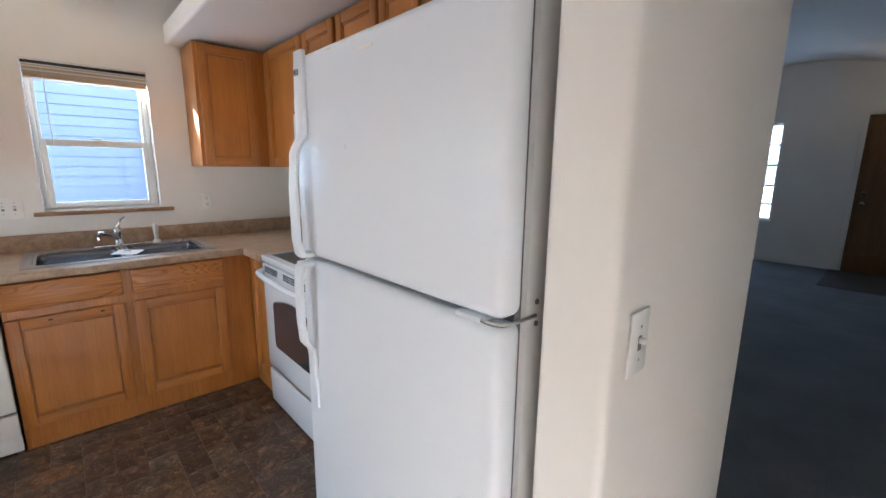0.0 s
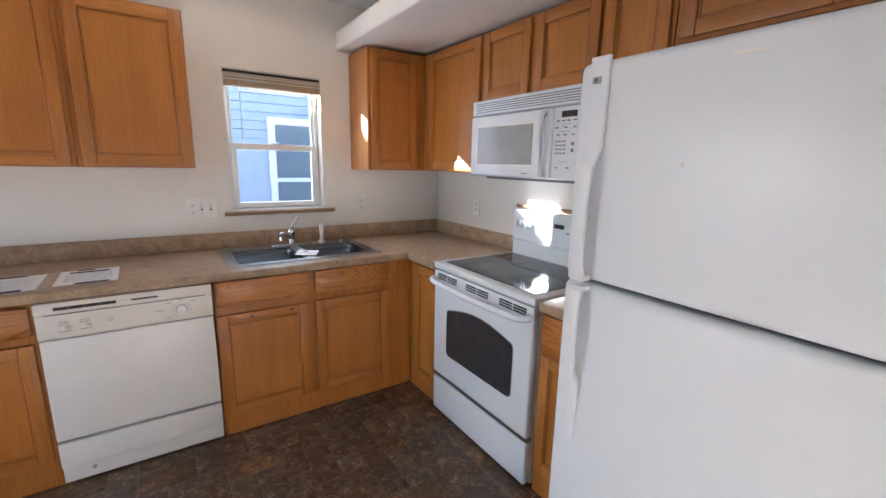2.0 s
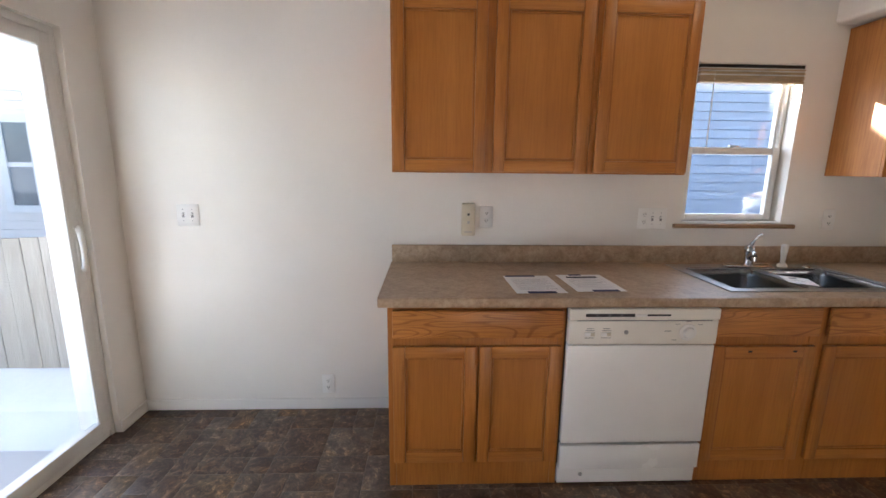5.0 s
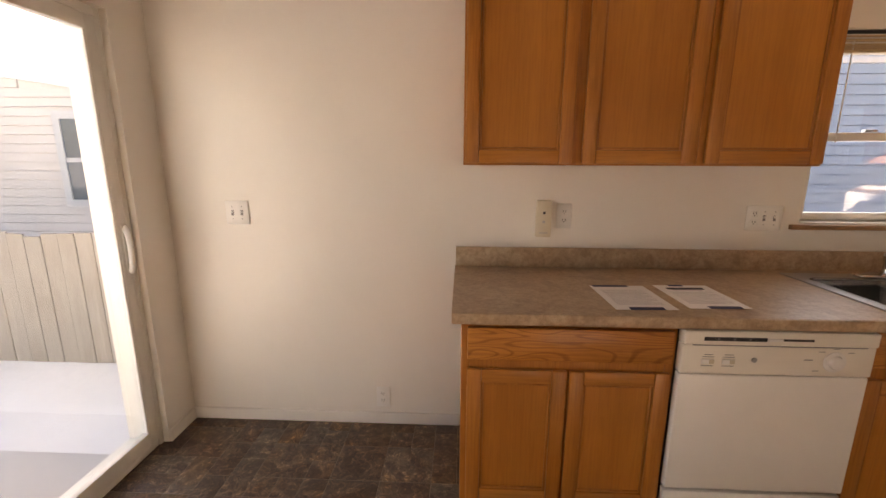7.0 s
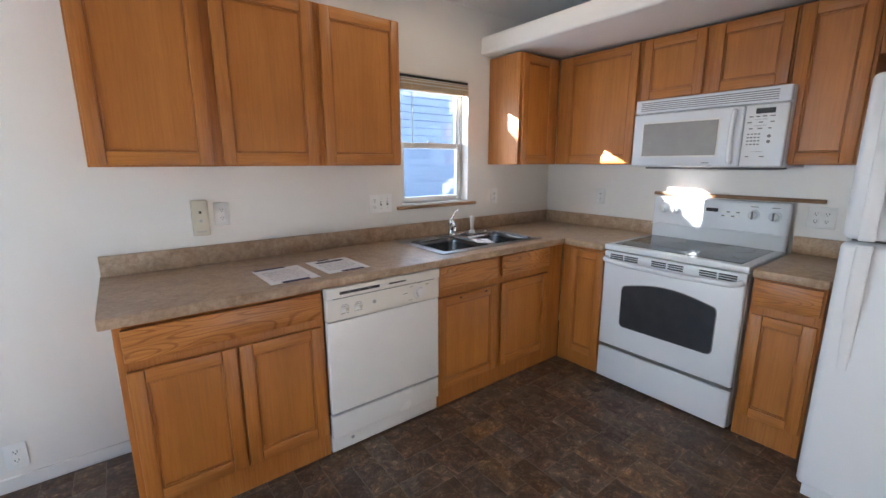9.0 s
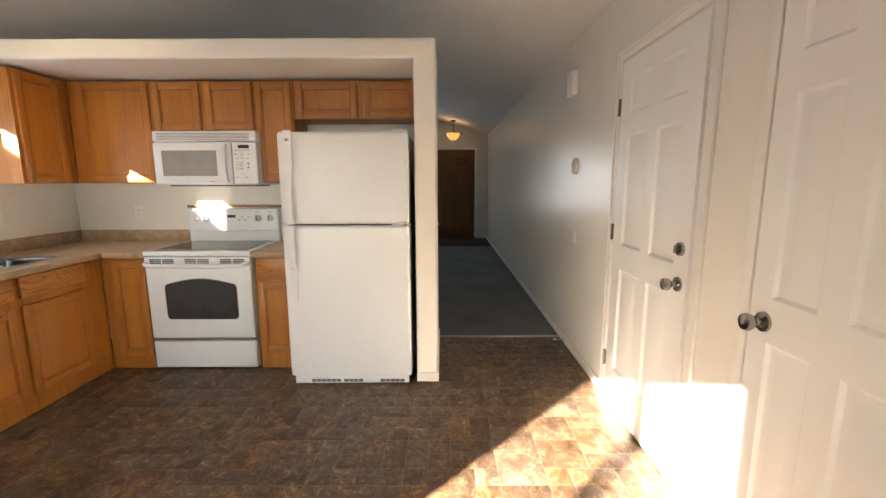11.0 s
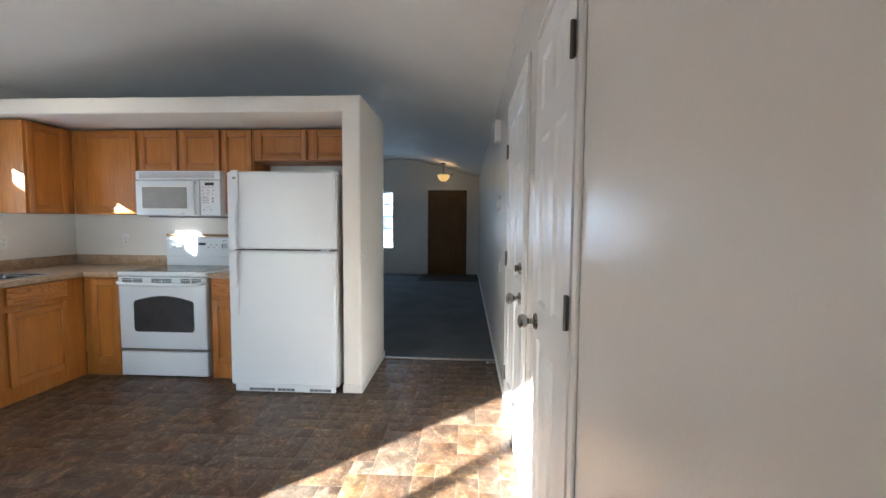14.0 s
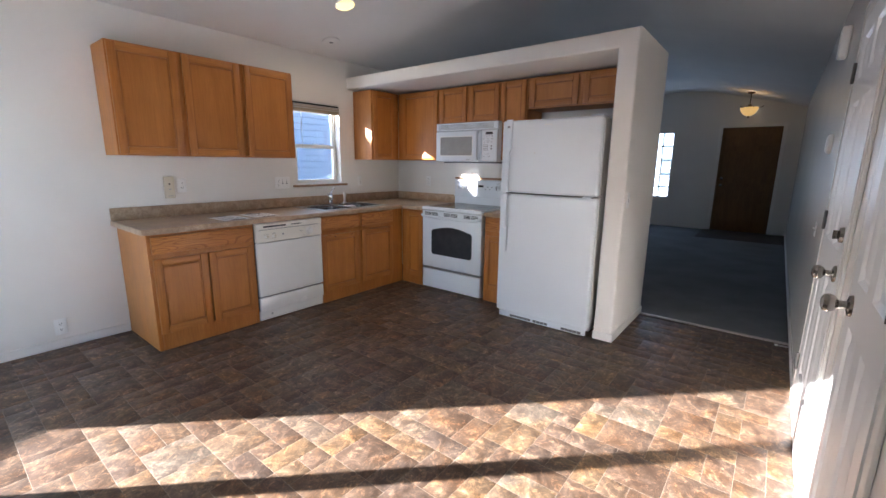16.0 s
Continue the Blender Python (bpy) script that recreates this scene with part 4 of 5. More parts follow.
wall_plate("switch_plate", north(0.073, YN, 1.12), 0.16, 0.115, "oss", "white triple plate with outlet and two switches", "switch plate")
wall_plate("outlet", north(-0.838, YN, 1.122), 0.07, 0.115, "o", "white duplex outlet above the worktop", "outlet", "outlets")
wall_plate("outlet", north(1.07, YN, 1.118), 0.07, 0.115, "o", "white duplex outlet beside the window", "outlet", "outlets")
wall_plate("outlet", north(-1.72, YN, 0.155), 0.07, 0.115, "o", "white duplex outlet low on the wall", "outlet", "outlets")
wall_plate("outlet", east(XE, 2.64, 1.115), 0.07, 0.115, "o", "white duplex outlet behind the counter", "outlet", "outlets")
wall_plate("outlet", east(XE, 1.33, 1.08), 0.115, 0.115, "oo", "white double outlet between range and refrigerator", "outlet", "outlets")
wall_plate("switch_plate", north(-2.41, YN, 1.123), 0.115, 0.115, "ss", "white double switch plate beside the patio door", "switch plate")
wall_plate("switch_plate", south(1.004, PW0, 1.078) @ pose(0, 0, 0, 0, 0, 180), 0.07, 0.115, "s", "white single switch on the partition", "switch plate")
ph = thing("wall_phone_plate", north(-0.936, YN, 1.108), "yellowed bisque wall box above the worktop", "wall box")
part("housing", boxes((-0.036, 0.036, -0.03, -0.0005, -0.085, 0.088), bevel=0.006), BISQUE, ph)
for cz in (0.03, -0.012):
    part("jack", boxes((-0.006, 0.006, -0.0315, -0.0295, cz - 0.006, cz + 0.006)), BLACK if cz > 0 else STEEL, ph)
part("mark", boxes((-0.02, 0.02, -0.0308, -0.0295, -0.068, -0.06)), STRIP, ph)

# ---- sink window ----
win = thing("window_1", pose(0, 0, 0), "white vinyl single-hung window over the sink", "window", kind="structure")
x0, x1, z0, z1 = WIN
yo = YN + 0.075
part("window_frame", boxes((x0 + 0.002, x0 + 0.024, yo, yo + 0.05, z0, z1), (x1 - 0.024, x1 - 0.002, yo, yo + 0.05, z0, z1), (x0 + 0.024, x1 - 0.024, yo, yo + 0.05, z0, z0 + 0.014), (x0 + 0.024, x1 - 0.024, yo, yo + 0.05, z1 - 0.03, z1), bevel=0.003), VINYL, win)
low = part("lower_sash", boxes((x0 + 0.025, x0 + 0.056, yo - 0.018, yo + 0.012, z0 + 0.015, 1.505), (x1 - 0.056, x1 - 0.025, yo - 0.018, yo + 0.012, z0 + 0.015, 1.505), (x0 + 0.056, x1 - 0.056, yo - 0.018, yo + 0.012, z0 + 0.015, z0 + 0.046), (x0 + 0.056, x1 - 0.056, yo - 0.018, yo + 0.012, 1.467, 1.505), bevel=0.003), VINYL, win)
part("sash_lock", boxes((0.49, 0.545, yo - 0.026, yo - 0.004, 1.506, 1.518), bevel=0.003), STEEL, low)
up = part("upper_sash", boxes((x0 + 0.025, x0 + 0.042, yo + 0.014, yo + 0.04, 1.47, z1 - 0.031), (x1 - 0.042, x1 - 0.025, yo + 0.014, yo + 0.04, 1.47, z1 - 0.031), (x0 + 0.042, x1 - 0.042, yo + 0.014, yo + 0.04, 1.47, 1.495), bevel=0.002), VINYL, win)
for nm, ya, za, zb, pr in (("pane", yo - 0.004, z0 + 0.044, 1.470, low), ("pane", yo + 0.026, 1.494, z1 - 0.03, up)):
    pn = part(nm, boxes((x0 + 0.040 if pr is up else x0 + 0.054, x1 - 0.040 if pr is up else x1 - 0.054, ya, ya + 0.004, za, zb)), GLASS, pr)
    pn.visible_shadow = False
part("sill", boxes((x0 - 0.045, x1 + 0.068, YN - 0.025, YN - 0.001, z0 - 0.025, z0 - 0.003), bevel=0.003), SILLW, win, "bare wooden window sill")
part("stool", boxes((x0 + 0.001, x1 - 0.001, YN - 0.001, yo, z0 - 0.001, z0 + 0.006)), VINYL, win)
bl = thing("window_blind", pose(0, 0, z1), "wooden slat blind pulled up under the window head", "blind")
part("valance", boxes((x0 + 0.003, x1 - 0.003, YN - 0.008, YN + 0.03, -0.0095, -0.002), bevel=0.002), VINYL, bl)
# black strip that draws the dark gap below the white rail
part("head_rail", boxes((x0 + 0.004, x1 - 0.004, YN - 0.002, YN + 0.030, -0.027, -0.010), bevel=0.003), BLACK, bl)
part("rail_lip", boxes((x0 + 0.004, x1 - 0.004, YN - 0.010, YN + 0.030, -0.032, -0.0275), bevel=0.0015, seg=1), VINYL, bl)
# two slats are pale vinyl: bright highlights of the stack painted in
for k in range(9):
    part("slat", boxes((x0 + 0.006, x1 - 0.006, YN - 0.014 + 0.003 * (k % 3), YN + 0.032, -0.0375 - 0.0062 * k, -0.0340 - 0.0062 * k)), VINYL if k in (1, 4) else BLIND, bl)
part("bottom_rail", boxes((x0 + 0.006, x1 - 0.006, YN - 0.012, YN + 0.032, -0.102, -0.0895), bevel=0.003), BLIND, bl)
part("wand", tube([(x0 + 0.085, YN - 0.008, -0.05), (x0 + 0.085, YN - 0.008, -0.30), (x0 + 0.086, YN - 0.008, -0.47)], 0.0028, 8), VINYL, bl)

# ---- sliding patio door ----
sd = thing("patio_door", pose(XW - 0.1, 2.27, 0), "white framed sliding glass patio door, closed", "sliding door", kind="structure")
ya, yb, _, zt = SLIDE
Y = lambda a: a - 2.27
xo = -0.10
part("track_frame", boxes((xo + 0.04, xo + 0.17, Y(ya), Y(ya) + 0.024, 0, zt), (xo + 0.04, xo + 0.17, Y(yb) - 0.024, Y(yb), 0, zt), (xo + 0.04, xo + 0.17, Y(ya) + 0.024, Y(yb) - 0.024, zt - 0.035, zt), (xo + 0.02, xo + 0.16, Y(ya) + 0.024, Y(yb) - 0.024, -0.01, 0.035), bevel=0.003), VINYL, sd)
part("outside_trim", boxes((xo + 0.012, xo + 0.0495, Y(yb) - 0.022, Y(yb) + 0.06, -0.05, zt + 0.06), (xo + 0.012, xo + 0.0495, Y(ya) - 0.06, Y(ya) + 0.022, -0.05, zt + 0.06), (xo + 0.012, xo + 0.0495, Y(ya) + 0.022, Y(yb) - 0.022, zt - 0.02, zt + 0.06), bevel=0.003), VINYL, sd)
for nm, a, b, dx, sw in (("sliding_panel", 2.045, yb - 0.025, 0.03, 0.05), ("fixed_panel", ya + 0.025, 2.20, -0.02, 0.07)):
    p = part(nm, boxes((dx, dx + 0.04, Y(a), Y(a) + 0.08, 0.036, zt - 0.036), (dx, dx + 0.04, Y(b) - sw, Y(b), 0.036, zt - 0.036), (dx, dx + 0.04, Y(a) + 0.08, Y(b) - sw, 0.036, 0.105), (dx, dx + 0.04, Y(a) + 0.08, Y(b) - sw, zt - 0.095, zt - 0.036), bevel=0.004), VINYL, sd)
    part("glazing_bead", boxes((dx + 0.0245, dx + 0.038, Y(b) - sw - 0.012, Y(b) - sw + 0.001, 0.106, zt - 0.096), (dx + 0.0245, dx + 0.038, Y(a) + 0.079, Y(a) + 0.092, 0.106, zt - 0.096), bevel=0.002, seg=1), PLATE, p)
    g = part("pane", boxes((dx + 0.017, dx + 0.023, Y(a) + 0.075, Y(b) - sw + 0.004, 0.10, zt - 0.09)), GLASS, p)
    g.visible_shadow = False
    if nm == "sliding_panel":
        yy = Y(b) - 0.022
        part("pull_handle", tube(curve_pts([(dx + 0.040, yy + 0.010, 1.085), (dx + 0.052, yy, 1.078), (dx + 0.070, yy - 0.012, 1.045), (dx + 0.076, yy - 0.016, 0.985), (dx + 0.070, yy - 0.012, 0.925), (dx + 0.052, yy, 0.895), (dx + 0.040, yy + 0.010, 0.888)], 6), 0.013), VINYL, p)
        part("handle_plate", boxes((dx + 0.0405, dx + 0.046, yy - 0.014, yy + 0.018, 0.875, 1.10), bevel=0.003), VINYL, p)


# ---- panelled doors in the south wall ----
def knob(parent, x, z, deep):
    part("rose", lathe([(0.033, -deep), (0.031, -deep - 0.008), (0.016, -deep - 0.012)], 26, "y", (x, 0, z)), NICKEL, parent)
    part("knob", lathe([(0.013, -deep - 0.010), (0.012, -deep - 0.030), (0.024, -deep - 0.040), (0.029, -deep - 0.053), (0.025, -deep - 0.066), (0.012, -deep - 0.071)], 26, "y", (x, 0, z)), NICKEL, parent)


def hinge(parent, x, z, deep):
    h = part("hinge", lathe([(0.0065, z - 0.048), (0.0065, z + 0.048)], 12, "z", (x, -deep - 0.007, 0)), GUNMETAL, parent)
    part("leaf", boxes((x - 0.008, x + 0.008, -deep - 0.002, -deep + 0.0005, z - 0.045, z + 0.045)), GUNMETAL, h)


def six_panel(name, m, w, h, hinge_left, label, deadbolt=False, hinge_z=(0.27, 1.065, 1.78), handle_z=0.92):
    d = thing(name, m, label, "door", kind="structure")
    slab = bmesh.new()
    x = [0.003, 0.11 * w / 0.76, w / 2 - 0.045, w / 2 + 0.045, w - 0.11 * w / 0.76, w - 0.003]
    z = [0.008, 0.24, 0.86, 1.00, 1.62, 1.73, 1.92, h - 0.004]
    for a, b in ((0, 1), (2, 3), (4, 5)):
        box(slab, x[a], x[b], -0.014, 0.022, z[0], z[7])
    for a, b in ((0, 1), (2, 3), (4, 5), (6, 7)):
        box(slab, x[1], x[2], -0.014, 0.022, z[a], z[b])
        box(slab, x[3], x[4], -0.014, 0.022, z[a], z[b])
    body = part("slab", slab, DOORW, d)
    for xa, xb in ((x[1], x[2]), (x[3], x[4])):
        for za, zb in ((z[1], z[2]), (z[3], z[4]), (z[5], z[6])):
            bm = bmesh.new()
            rings = []
            for inset, dy in ((0, -0.0142), (0.012, -0.004), (0.03, -0.004), (0.05, -0.012)):
                rings.append([bm.verts.new(p) for p in ((xa + inset, dy, za + inset), (xb - inset, dy, za + inset), (xb - inset, dy, zb - inset), (xa + inset, dy, zb - inset))])
            for a, b in zip(rings, rings[1:]):
                for i in range(4):
                    bm.faces.new((a[i], a[(i + 1) % 4], b[(i + 1) % 4], b[i]))
            bm.faces.new(rings[-1])
            part("panel", bm, DOORW, body)
    hx = 0.0 if hinge_left else w
    for hz in hinge_z:
        hinge(d, hx, hz, 0.016)
    kx = w - 0.065 if hinge_left else 0.065
    knob(d, kx, handle_z, 0.014)
    if deadbolt:
        part("deadbolt", lathe([(0.031, -0.014), (0.028, -0.026), (0.010, -0.028)], 24, "y", (kx, 0, 1.075)), NICKEL, d)
        part("thumb_turn", boxes((kx - 0.004, kx + 0.004, -0.045, -0.026, 1.058, 1.092), bevel=0.002), NICKEL, d)
    return d


six_panel("door_1", south(D1[1] - 0.02, YS - 0.0, 0.0), 0.79, 2.02, True, "white six-panel door with knob and deadbolt, closed", True)
six_panel("door_2", south(D2[1] - 0.015, YS - 0.0, 0.0), 0.58, 2.02, False, "narrow white six-panel closet door, closed")


def casing(name, m, w, h, label, cw=0.058):
    bm = bmesh.new()
    for a, b, c, d in ((-cw, 0.004, 0, h + 0.004), (w - 0.004, w + cw, 0, h + 0.004), (-cw, w + cw, h + 0.004, h + cw)):
        box(bm, a, b, -0.012, -0.0005, c, d, 0.004, 2)
    for a, b, c, d in ((-cw, -cw + 0.018, 0, h + cw), (w + cw - 0.018, w + cw, 0, h + cw), (-cw + 0.018, w + cw - 0.018, h + cw - 0.018, h + cw)):
        box(bm, a, b, -0.017, -0.012, c, d, 0.003, 1)
    return solo(name, bm, TRIM, m, label, "door casing", kind="structure")


casing("trim_1", south(D1[1], YS), D1[1] - D1[0], 2.035, "white moulded casing around the panelled door")
bm = boxes((-0.045, 0.004, -0.012, -0.0005, 0, 2.039), (0.606, 0.650, -0.012, -0.0005, 0, 2.039), (-0.045, 0.650, -0.012, -0.0005, 2.039, 2.08), bevel=0.004)
solo("trim_2", bm, TRIM, south(D2[1], YS), "white casing around the closet door", "door casing", kind="structure")
for nm, (a, b, _, h) in (("jamb_1", D1), ("jamb_2", D2)):
    solo(nm, boxes((a, a + 0.016, YS - 0.12, YS - 0.0005, 0, h), (b - 0.016, b, YS - 0.12, YS - 0.0005, 0, h), (a + 0.016, b - 0.016, YS - 0.12, YS - 0.0005, h - 0.012, h), (a + 0.016, b - 0.016, YS - 0.12, YS - 0.09, 0, h - 0.012)), TRIM, Matrix(), "white painted door jamb", "door jamb", kind="structure")

# wall fixtures along the hallway
ch = thing("door_chime", south(1.63, YS, 2.115), "white plastic door chime box high on the wall", "chime")
part("cover", boxes((-0.07, 0.07, -0.05, -0.001, -0.09, 0.09), bevel=0.008, seg=3), PLATE, ch)
th = thing("thermostat", south(1.51, YS, 1.48), "white oval thermostat on the hallway wall", "thermostat")
part("body", lathe([(0.062, -0.001), (0.06, -0.02), (0.045, -0.03)], 28, "y"), PLATE, th)
wall_plate("switch_plate", south(1.47, YS, 0.93), 0.07, 0.10, "s", "white switch on the hallway wall", "switch plate")
for nm, px, py in (("doorstop", 1.60, YS + 0.012),):
    ds = thing(nm, pose(px, py, 0.02), "small spring doorstop on the baseboard", "doorstop")
    part("spring", tube([(0, 0, 0.012), (0, 0.04, 0.012), (0, 0.07, 0.012)], 0.006, 10), STEEL, ds)
    part("tip", lathe([(0.009, 0.068), (0.009, 0.085), (0.005, 0.088)], 12, "y", (0, 0, 0.012)), PLATE, ds)

# ---- ceiling fixtures ----
def on_ceiling(x, y):
    s = -math.degrees(math.atan((ZR - ZN) / (YN - RIDGE))) if y > RIDGE else math.degrees(math.atan((ZR - ZS) / (RIDGE - YS)))
    z = ZN - 0.04 + (ZR - ZN + 0.04) * (YN + 0.15 - y) / (YN + 0.15 - RIDGE)
    return pose(x, y, z, s)


rl = thing("recessed_light", on_ceiling(0.26, 2.33), "lit round recessed ceiling light with white ring", "ceiling light")
part("trim_ring", lathe([(0.098, -0.0005), (0.096, -0.006), (0.080, -0.008), (0.078, -0.002)], 36), TRIM, rl)
part("bulb", lathe([(0.078, -0.003), (0.06, -0.014), (0.03, -0.022), (0.005, -0.024)], 32), BULB, rl, "glowing warm bulb face")
rk = thing("round_ceiling_cap", on_ceiling(0.51, 2.87), "flat white round cap on the ceiling", "ceiling cap")
part("plate", lathe([(0.085, -0.0005), (0.083, -0.010), (0.06, -0.016)], 36), CEIL, rk)
part("sensor", boxes((-0.018, 0.018, -0.012, 0.004, -0.019, -0.014)), GASKET, rk)

PX, PY, PZ = 7.35, -0.13, ceil_z(-0.13) - 0.008
pd = thing("pendant_light", pose(PX, PY, PZ), "lit alabaster bowl pendant on a bronze stem", "pendant light")
part("canopy", lathe([(0.06, 0.0), (0.055, -0.018), (0.02, -0.03)], 24), BRONZE, pd)
part("stem", lathe([(0.008, -0.02), (0.008, -0.20), (0.026, -0.215), (0.032, -0.25), (0.015, -0.27)], 16), BRONZE, pd)
part("shade", lathe([(0.140, -0.262), (0.137, -0.285), (0.122, -0.330), (0.090, -0.375), (0.050, -0.402), (0.02, -0.408)], 36), ALABASTER, pd, "glowing amber alabaster bowl")
part("finial", lathe([(0.014, -0.404), (0.020, -0.418), (0.014, -0.430), (0.005, -0.446)], 14), BRONZE, pd)
for k in range(3):
    a = 2 * math.pi * k / 3 + 0.4
    part("arm", tube(curve_pts([(0.02 * math.cos(a), 0.02 * math.sin(a), -0.23), (0.10 * math.cos(a), 0.10 * math.sin(a), -0.26), (0.19 * math.cos(a), 0.19 * math.sin(a), -0.265), (0.20 * math.cos(a), 0.20 * math.sin(a), -0.24)], 4), 0.006, 8), BRONZE, pd)
pl = new("pendant_bulb", bpy.data.lights.new("pendant_bulb", "POINT"))
pl.data.energy, pl.data.color, pl.data.shadow_soft_size = 0.16, (1.0, 0.68, 0.34), 0.04
pl.location = (PX, PY, PZ - 0.20)
sp2 = new("recessed_lamp", bpy.data.lights.new("recessed_lamp", "SPOT"))
sp2.data.energy, sp2.data.color, sp2.data.spot_size, sp2.data.shadow_soft_size = 0.8, (1.0, 0.82, 0.56), radians(150), 0.16
sp2.matrix_world = look(on_ceiling(0.26, 2.33).translation + Vector((0, 0, -0.04)), (0.26, 2.33, 0))

# ---- far wall: front door and window ----
fdoor = thing("front_door", pose(XF, FD[0], 0), "dark brown wooden front door, closed", "door", kind="structure")
dwid = FD[1] - FD[0]
part("slab", boxes((0.03, 0.07, 0.02, dwid - 0.02, 0.008, 2.083), bevel=0.003), DARKDOOR, fdoor)
part("threshold", boxes((0.0, 0.13, 0.02, dwid - 0.02, -0.01, 0.016), bevel=0.003), BRONZE, fdoor)
for ya2, yb2 in ((0.13, dwid / 2 - 0.05), (dwid / 2 + 0.05, dwid - 0.13)):
    for za2, zb2 in ((0.25, 0.85), (1.0, 1.62), (1.74, 1.95)):
        part("panel", boxes((0.026, 0.031, ya2, yb2, za2, zb2), bevel=0.0024, seg=1), DARKDOOR, fdoor)
part("knob", lathe([(0.03, 0.03), (0.028, 0.022), (0.012, 0.018), (0.012, 0.0), (0.026, -0.012), (0.024, -0.03), (0.01, -0.036)], 20, "x", (0, dwid - 0.085, 0.95)), NICKEL, fdoor)
part("deadbolt", lathe([(0.03, 0.03), (0.027, 0.016), (0.008, 0.012)], 20, "x", (0, dwid - 0.085, 1.09)), NICKEL, fdoor)
part("jamb", boxes((0.0, 0.12, 0.0, 0.02, 0, 2.10), (0.0, 0.12, dwid - 0.02, dwid, 0, 2.10), (0.0, 0.12, 0.02, dwid - 0.02, 2.082, 2.10)), DARKDOOR, fdoor)
part("casing", boxes((-0.014, -0.001, -0.055, 0.002, 0, 2.155), (-0.014, -0.001, dwid - 0.002, dwid + 0.055, 0, 2.155), (-0.014, -0.001, 0.002, dwid - 0.002, 2.10, 2.155), bevel=0.003), TRIM, fdoor)
solo("entry_mat", boxes((XF - 1.25, XF - 0.015, YS + 0.02, 0.42, 0.006, 0.014), bevel=0.003), MATT, Matrix(), "dark entry tile patch before the front door", "entry floor")
fw = thing("window_2", pose(XF, 0, 0), "bright front window with white grid bars", "window", kind="structure")
y0, y1, z0, z1 = FWIN
part("window_frame", boxes((0.05, 0.10, y0, y0 + 0.03, z0, z1), (0.05, 0.10, y1 - 0.03, y1, z0, z1), (0.05, 0.10, y0 + 0.03, y1 - 0.03, z0, z0 + 0.03), (0.05, 0.10, y0 + 0.03, y1 - 0.03, z1 - 0.03, z1), bevel=0.003), VINYL, fw)
for zz in (z0 + 0.24, z0 + 0.52, z0 + 0.82, z0 + 1.12):
    part("muntin", boxes((0.068, 0.08, y0 + 0.03, y1 - 0.03, zz - 0.014, zz + 0.014)), VINYL, fw)
for yy in (y0 + 0.23, y0 + 0.44, y0 + 0.65):
    part("muntin", boxes((0.0805, 0.09, yy - 0.014, yy + 0.014, z0 + 0.03, z1 - 0.03)), VINYL, fw)
g = part("pane", boxes((0.092, 0.096, y0 + 0.03, y1 - 0.03, z0 + 0.03, z1 - 0.03)), GLASS, fw)
g.visible_shadow = False

# ---- outside ----
gm, n, l, b = mat("snow_cover", 0.8)
v = coords(n, l)
l.new(ramp(n, l, ntex(n, l, v, 0.9, 6), [(0.35, (0.66, 0.68, 0.71)), (0.65, (0.78, 0.79, 0.81))]), b.inputs["Base Color"])
bump(n, l, b, ntex(n, l, v, 7, 5), 0.5, 0.03)
bm = bmesh.new()
bmesh.ops.create_grid(bm, x_segments=30, y_segments=30, size=600)
for vv in bm.verts:
    vv.co.z = -0.30
structure("ground", bm, gm, "snow-covered yard around the house", "ground")
structure("patio", boxes((-5.4, XW - 0.16, 0.2, 3.14, -0.34, -0.24), bevel=0.01), CONCRETE, "bare concrete pad outside the sliding door", "patio")
solo("wood_step", boxes((XW - 0.46, XW - 0.19, 1.3, 3.05, -0.30, -0.20), bevel=0.008), SILLW, Matrix(), "weathered wooden step at the patio door", "step")
fence = thing("fence", pose(-2.95, 4.27, -0.32), "grey weathered board fence beyond the patio", "fence")
fb = mesh_of("board", boxes((0, 0.137, 0, 0.02, 0, 1.12), bevel=0.003, seg=1), FENCEW)
for k in range(60):
    ob = new("board", fb)
    ob.parent = fence
    ob.location = (-0.141 * (k + 1), random.uniform(-0.006, 0.006), random.uniform(-0.03, 0.012))
for zz in (0.2, 0.85):
    part("rail", boxes((-8.46, 0, 0.024, 0.06, zz, zz + 0.085)), FENCEW, fence)


def far_window(parent, wx0, wx1, wz0, wz1, fw=0.10):
    w = part("window", boxes((wx0, wx1, -0.016, -0.002, wz0, wz1)), DARKGL, parent)
    zm = (wz0 + wz1) / 2
    for nm, s in (("frame", (wx0 - fw, wx0, -0.036, -0.002, wz0 - fw, wz1 + fw)), ("frame", (wx1, wx1 + fw, -0.036, -0.002, wz0 - fw, wz1 + fw)), ("frame", (wx0, wx1, -0.036, -0.002, wz1, wz1 + fw)), ("sill", (wx0, wx1, -0.036, -0.002, wz0 - fw, wz0)), ("meeting_rail", (wx0, wx1, -0.030, -0.002, zm - 0.03, zm + 0.03)))[:5 if wz1 - wz0 > 0.8 else 4]:
        part(nm, boxes(s), FARTRIM, w)


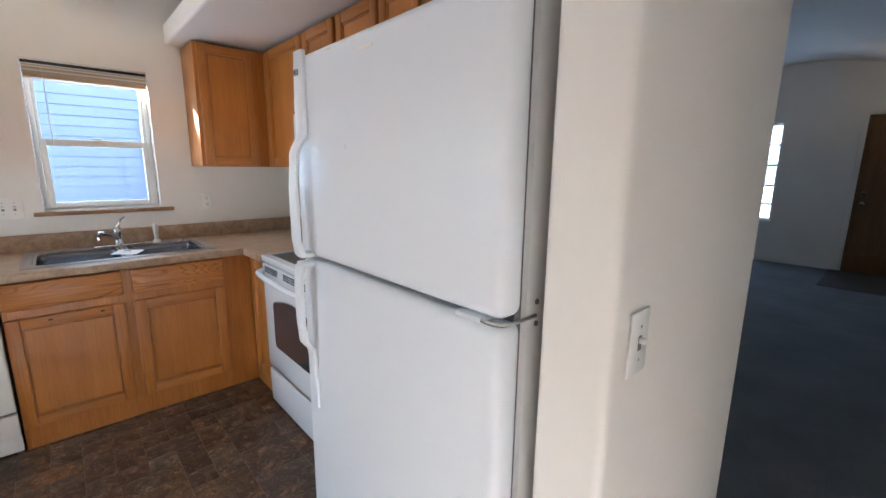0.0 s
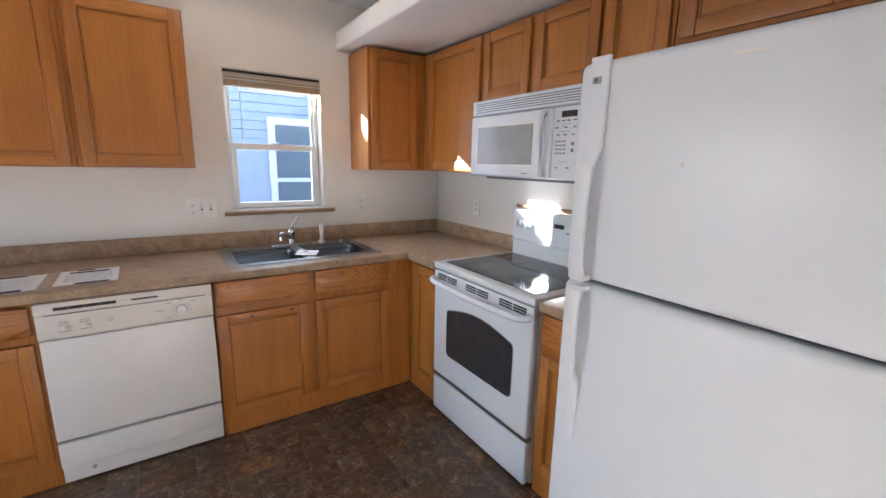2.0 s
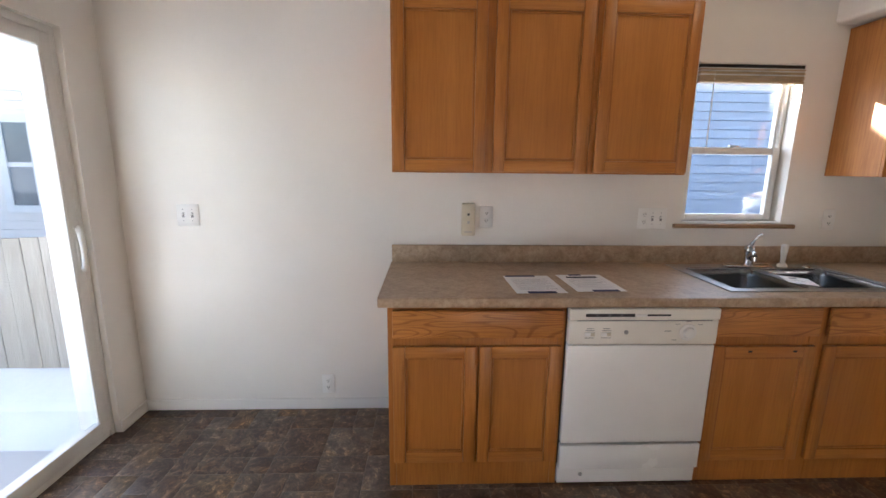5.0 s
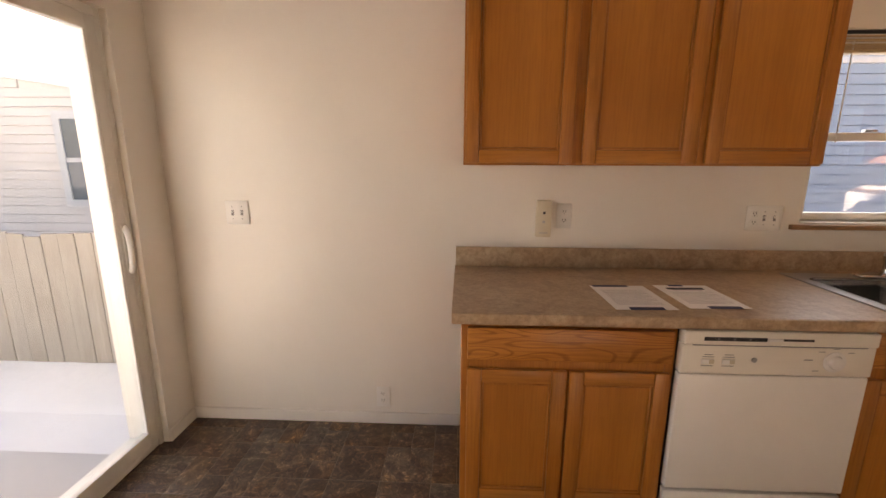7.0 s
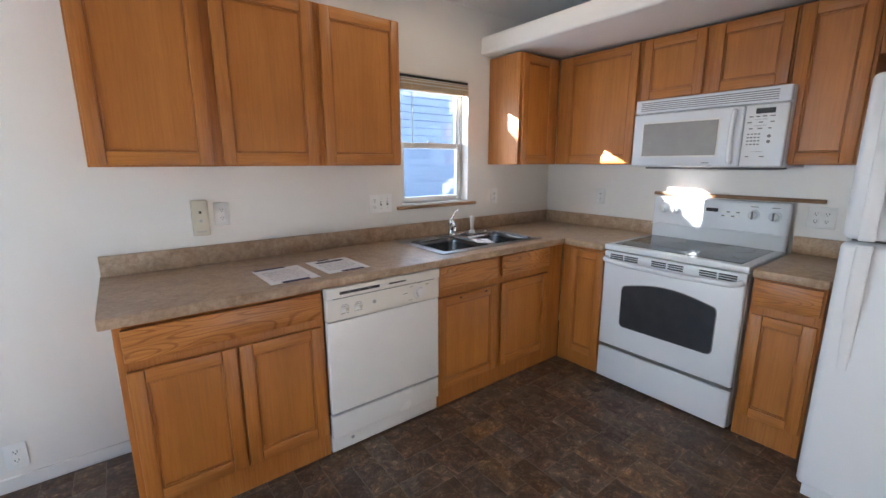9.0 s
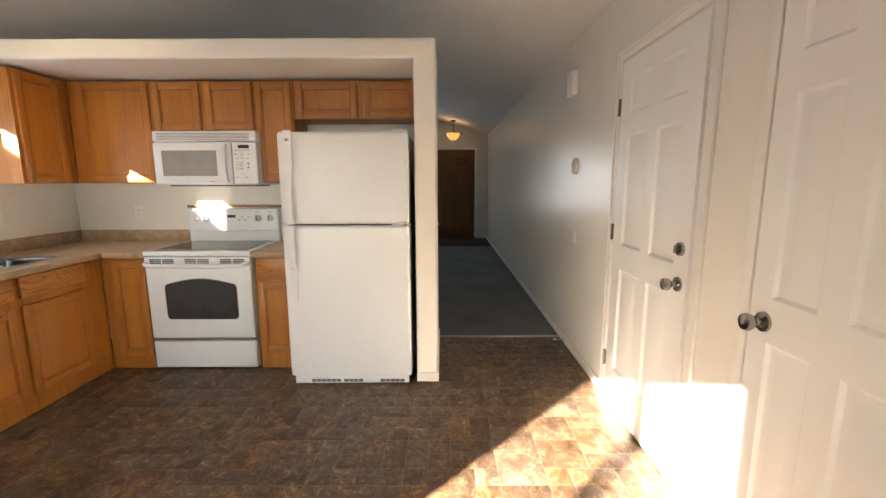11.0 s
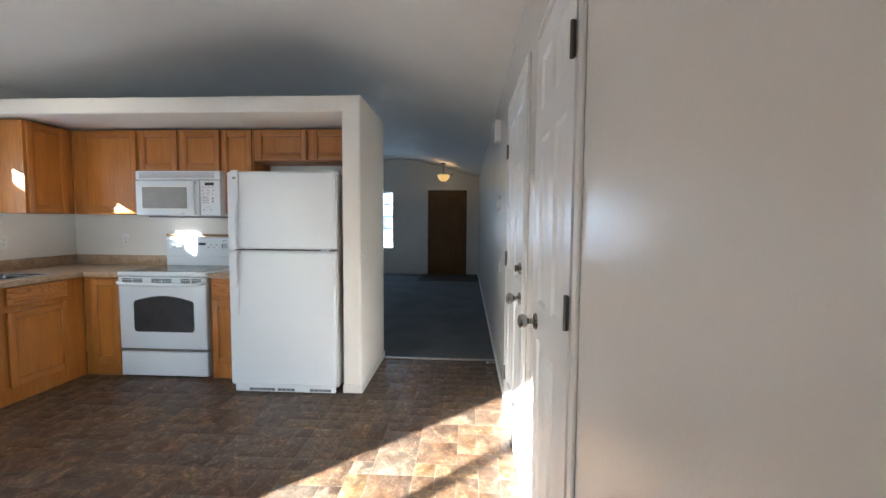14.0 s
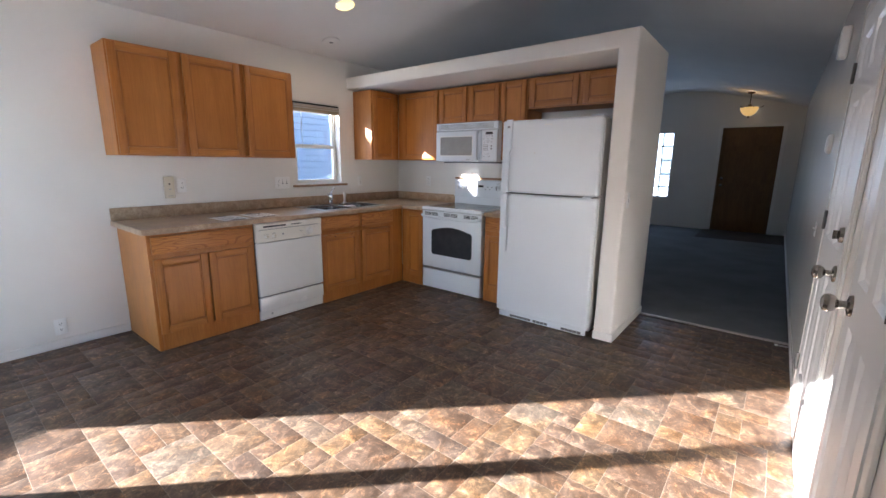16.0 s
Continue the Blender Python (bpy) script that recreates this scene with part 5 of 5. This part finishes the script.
def gable_house(m, xl, xr, xp, ze, zp, depth, wins, label, roof_over=0.28, skin=None):
    """A house whose gable end faces the viewer: local x along the end, y away, lapped siding on the end wall."""
    h = thing("neighbour_house", m, label, "house")

    def top(x):
        return ze + (zp - ze) * ((x - xl) / (xp - xl) if x < xp else (xr - x) / (xr - xp))

    part("wall", prism([(xl, 0), (xr, 0), (xr, ze), (xp, zp), (xl, ze)], 0.03, depth), skin or SIDING, h)
    lap, z = 0.125, 0.0
    while z < zp - 0.02:
        a = xl if z + lap < ze else xl + (xp - xl) * (z + lap - ze) / (zp - ze)
        b = xr if z + lap < ze else xr - (xr - xp) * (z + lap - ze) / (zp - ze)
        if b - a > 0.3:
            bm = prism([(a, z + 0.011), (b, z + 0.011), (b, z + lap), (a, z + lap)], 0.0, 0.0295)
            for vv in bm.verts:
                if vv.co.y < 0.001 and vv.co.z > z + 0.05:
                    vv.co.y = 0.014
            part("siding_board", bm, skin or SIDING, h)
        z += lap
    for w in wins:
        far_window(h, *w)
    for a, b in (((xl - 0.04, ze - 0.01), (xp, zp)), ((xr + 0.04, ze - 0.01), (xp, zp))):
        part("roof_slope", prism([a, b, (b[0], b[1] + 0.14), (a[0], a[1] + 0.14)], -roof_over, depth + 0.3), gm, h, "snow-covered roof slope")
    return h


gable_house(pose(0, 7.0, -0.30), -5.4, 8.0, -1.0, 3.045, 4.09, 11.0, [(1.33, 2.0, 0.62, 2.22), (5.2, 5.9, 0.62, 2.22)], "pale blue-grey clapboard house next door")
gable_house(pose(0, 7.0, -0.30), -13.0, -5.46, -9.2, 2.46, 3.0, 5.0, [(-6.92, -6.58, 1.10, 2.22)], "low white clapboard house beyond the fence", 0.04, WHITESIDE)
gable_house(pose(26.0, 0.0, -0.30, 0, 0, -90), -9.0, 5.0, -2.0, 2.7, 4.6, 9.0, [(-5.0, -3.6, 0.9, 2.1), (0.5, 1.9, 0.9, 2.1)], "far pale house across the street")

# ---- floor tiles ----
def tile_mesh(w, h):
    bm = bmesh.new()
    g, c = 0.0008, 0.0014
    lo = [bm.verts.new(p) for p in ((g, g, -0.0005), (w - g, g, -0.0005), (w - g, h - g, -0.0005), (g, h - g, -0.0005))]
    hi = [bm.verts.new(p) for p in ((g + c, g + c, 0), (w - g - c, g + c, 0), (w - g - c, h - g - c, 0), (g + c, h - g - c, 0))]
    bm.faces.new(hi)
    for i in range(4):
        bm.faces.new((lo[i], lo[(i + 1) % 4], hi[(i + 1) % 4], hi[i]))
    return bm


U = 0.112
rng = random.Random(7)
shared = {}
near = 0
joined = bmesh.new()
nx, ny = int((1.74 - XW) / U) + 2, int((YN - YS) / U) + 2
free = {(i, j) for i in range(nx) for j in range(ny)}
ox, oy = XW - 0.14, YS - 0.005
for j in range(ny):
    for i in range(nx):
        if (i, j) not in free:
            continue
        r = rng.random()
        opts = [(2, 1), (1, 2), (2, 2), (1, 1)]
        pick = opts[0] if r < 0.26 else opts[1] if r < 0.48 else opts[2] if r < 0.76 else opts[3]
        for cand in (pick, (2, 1), (1, 2), (1, 1)):
            cells = {(i + a, j + c) for a in range(cand[0]) for c in range(cand[1])}
            if cells <= free:
                break
        free -= cells
        x, y = ox + i * U, oy + j * U
        w, h = cand[0] * U, cand[1] * U
        if x + w > 1.745:
            w = 1.745 - x
        if y + h > YN:
            h = YN - y
        if w < 0.02 or h < 0.02:
            continue
        if near < 300 and -1.9 < x < 0.75 and -0.96 < y < 1.9:
            key = (round(w, 3), round(h, 3))
            if key not in shared:
                shared[key] = mesh_of("tile", tile_mesh(w, h), SLATE)
            ob = new("tile", shared[key])
            ob.parent, ob.location = floor, (x, y, 0)
            near += 1
        else:
            t = tile_mesh(w, h)
            for vv in t.verts:
                vv.co += Vector((x, y, 0))
            me = bpy.data.meshes.new("t")
            t.to_mesh(me)
            t.free()
            joined.from_mesh(me)
            bpy.data.meshes.remove(me)
tagged(part("floor_tiles", joined, SLATE, floor), kind="stuff")
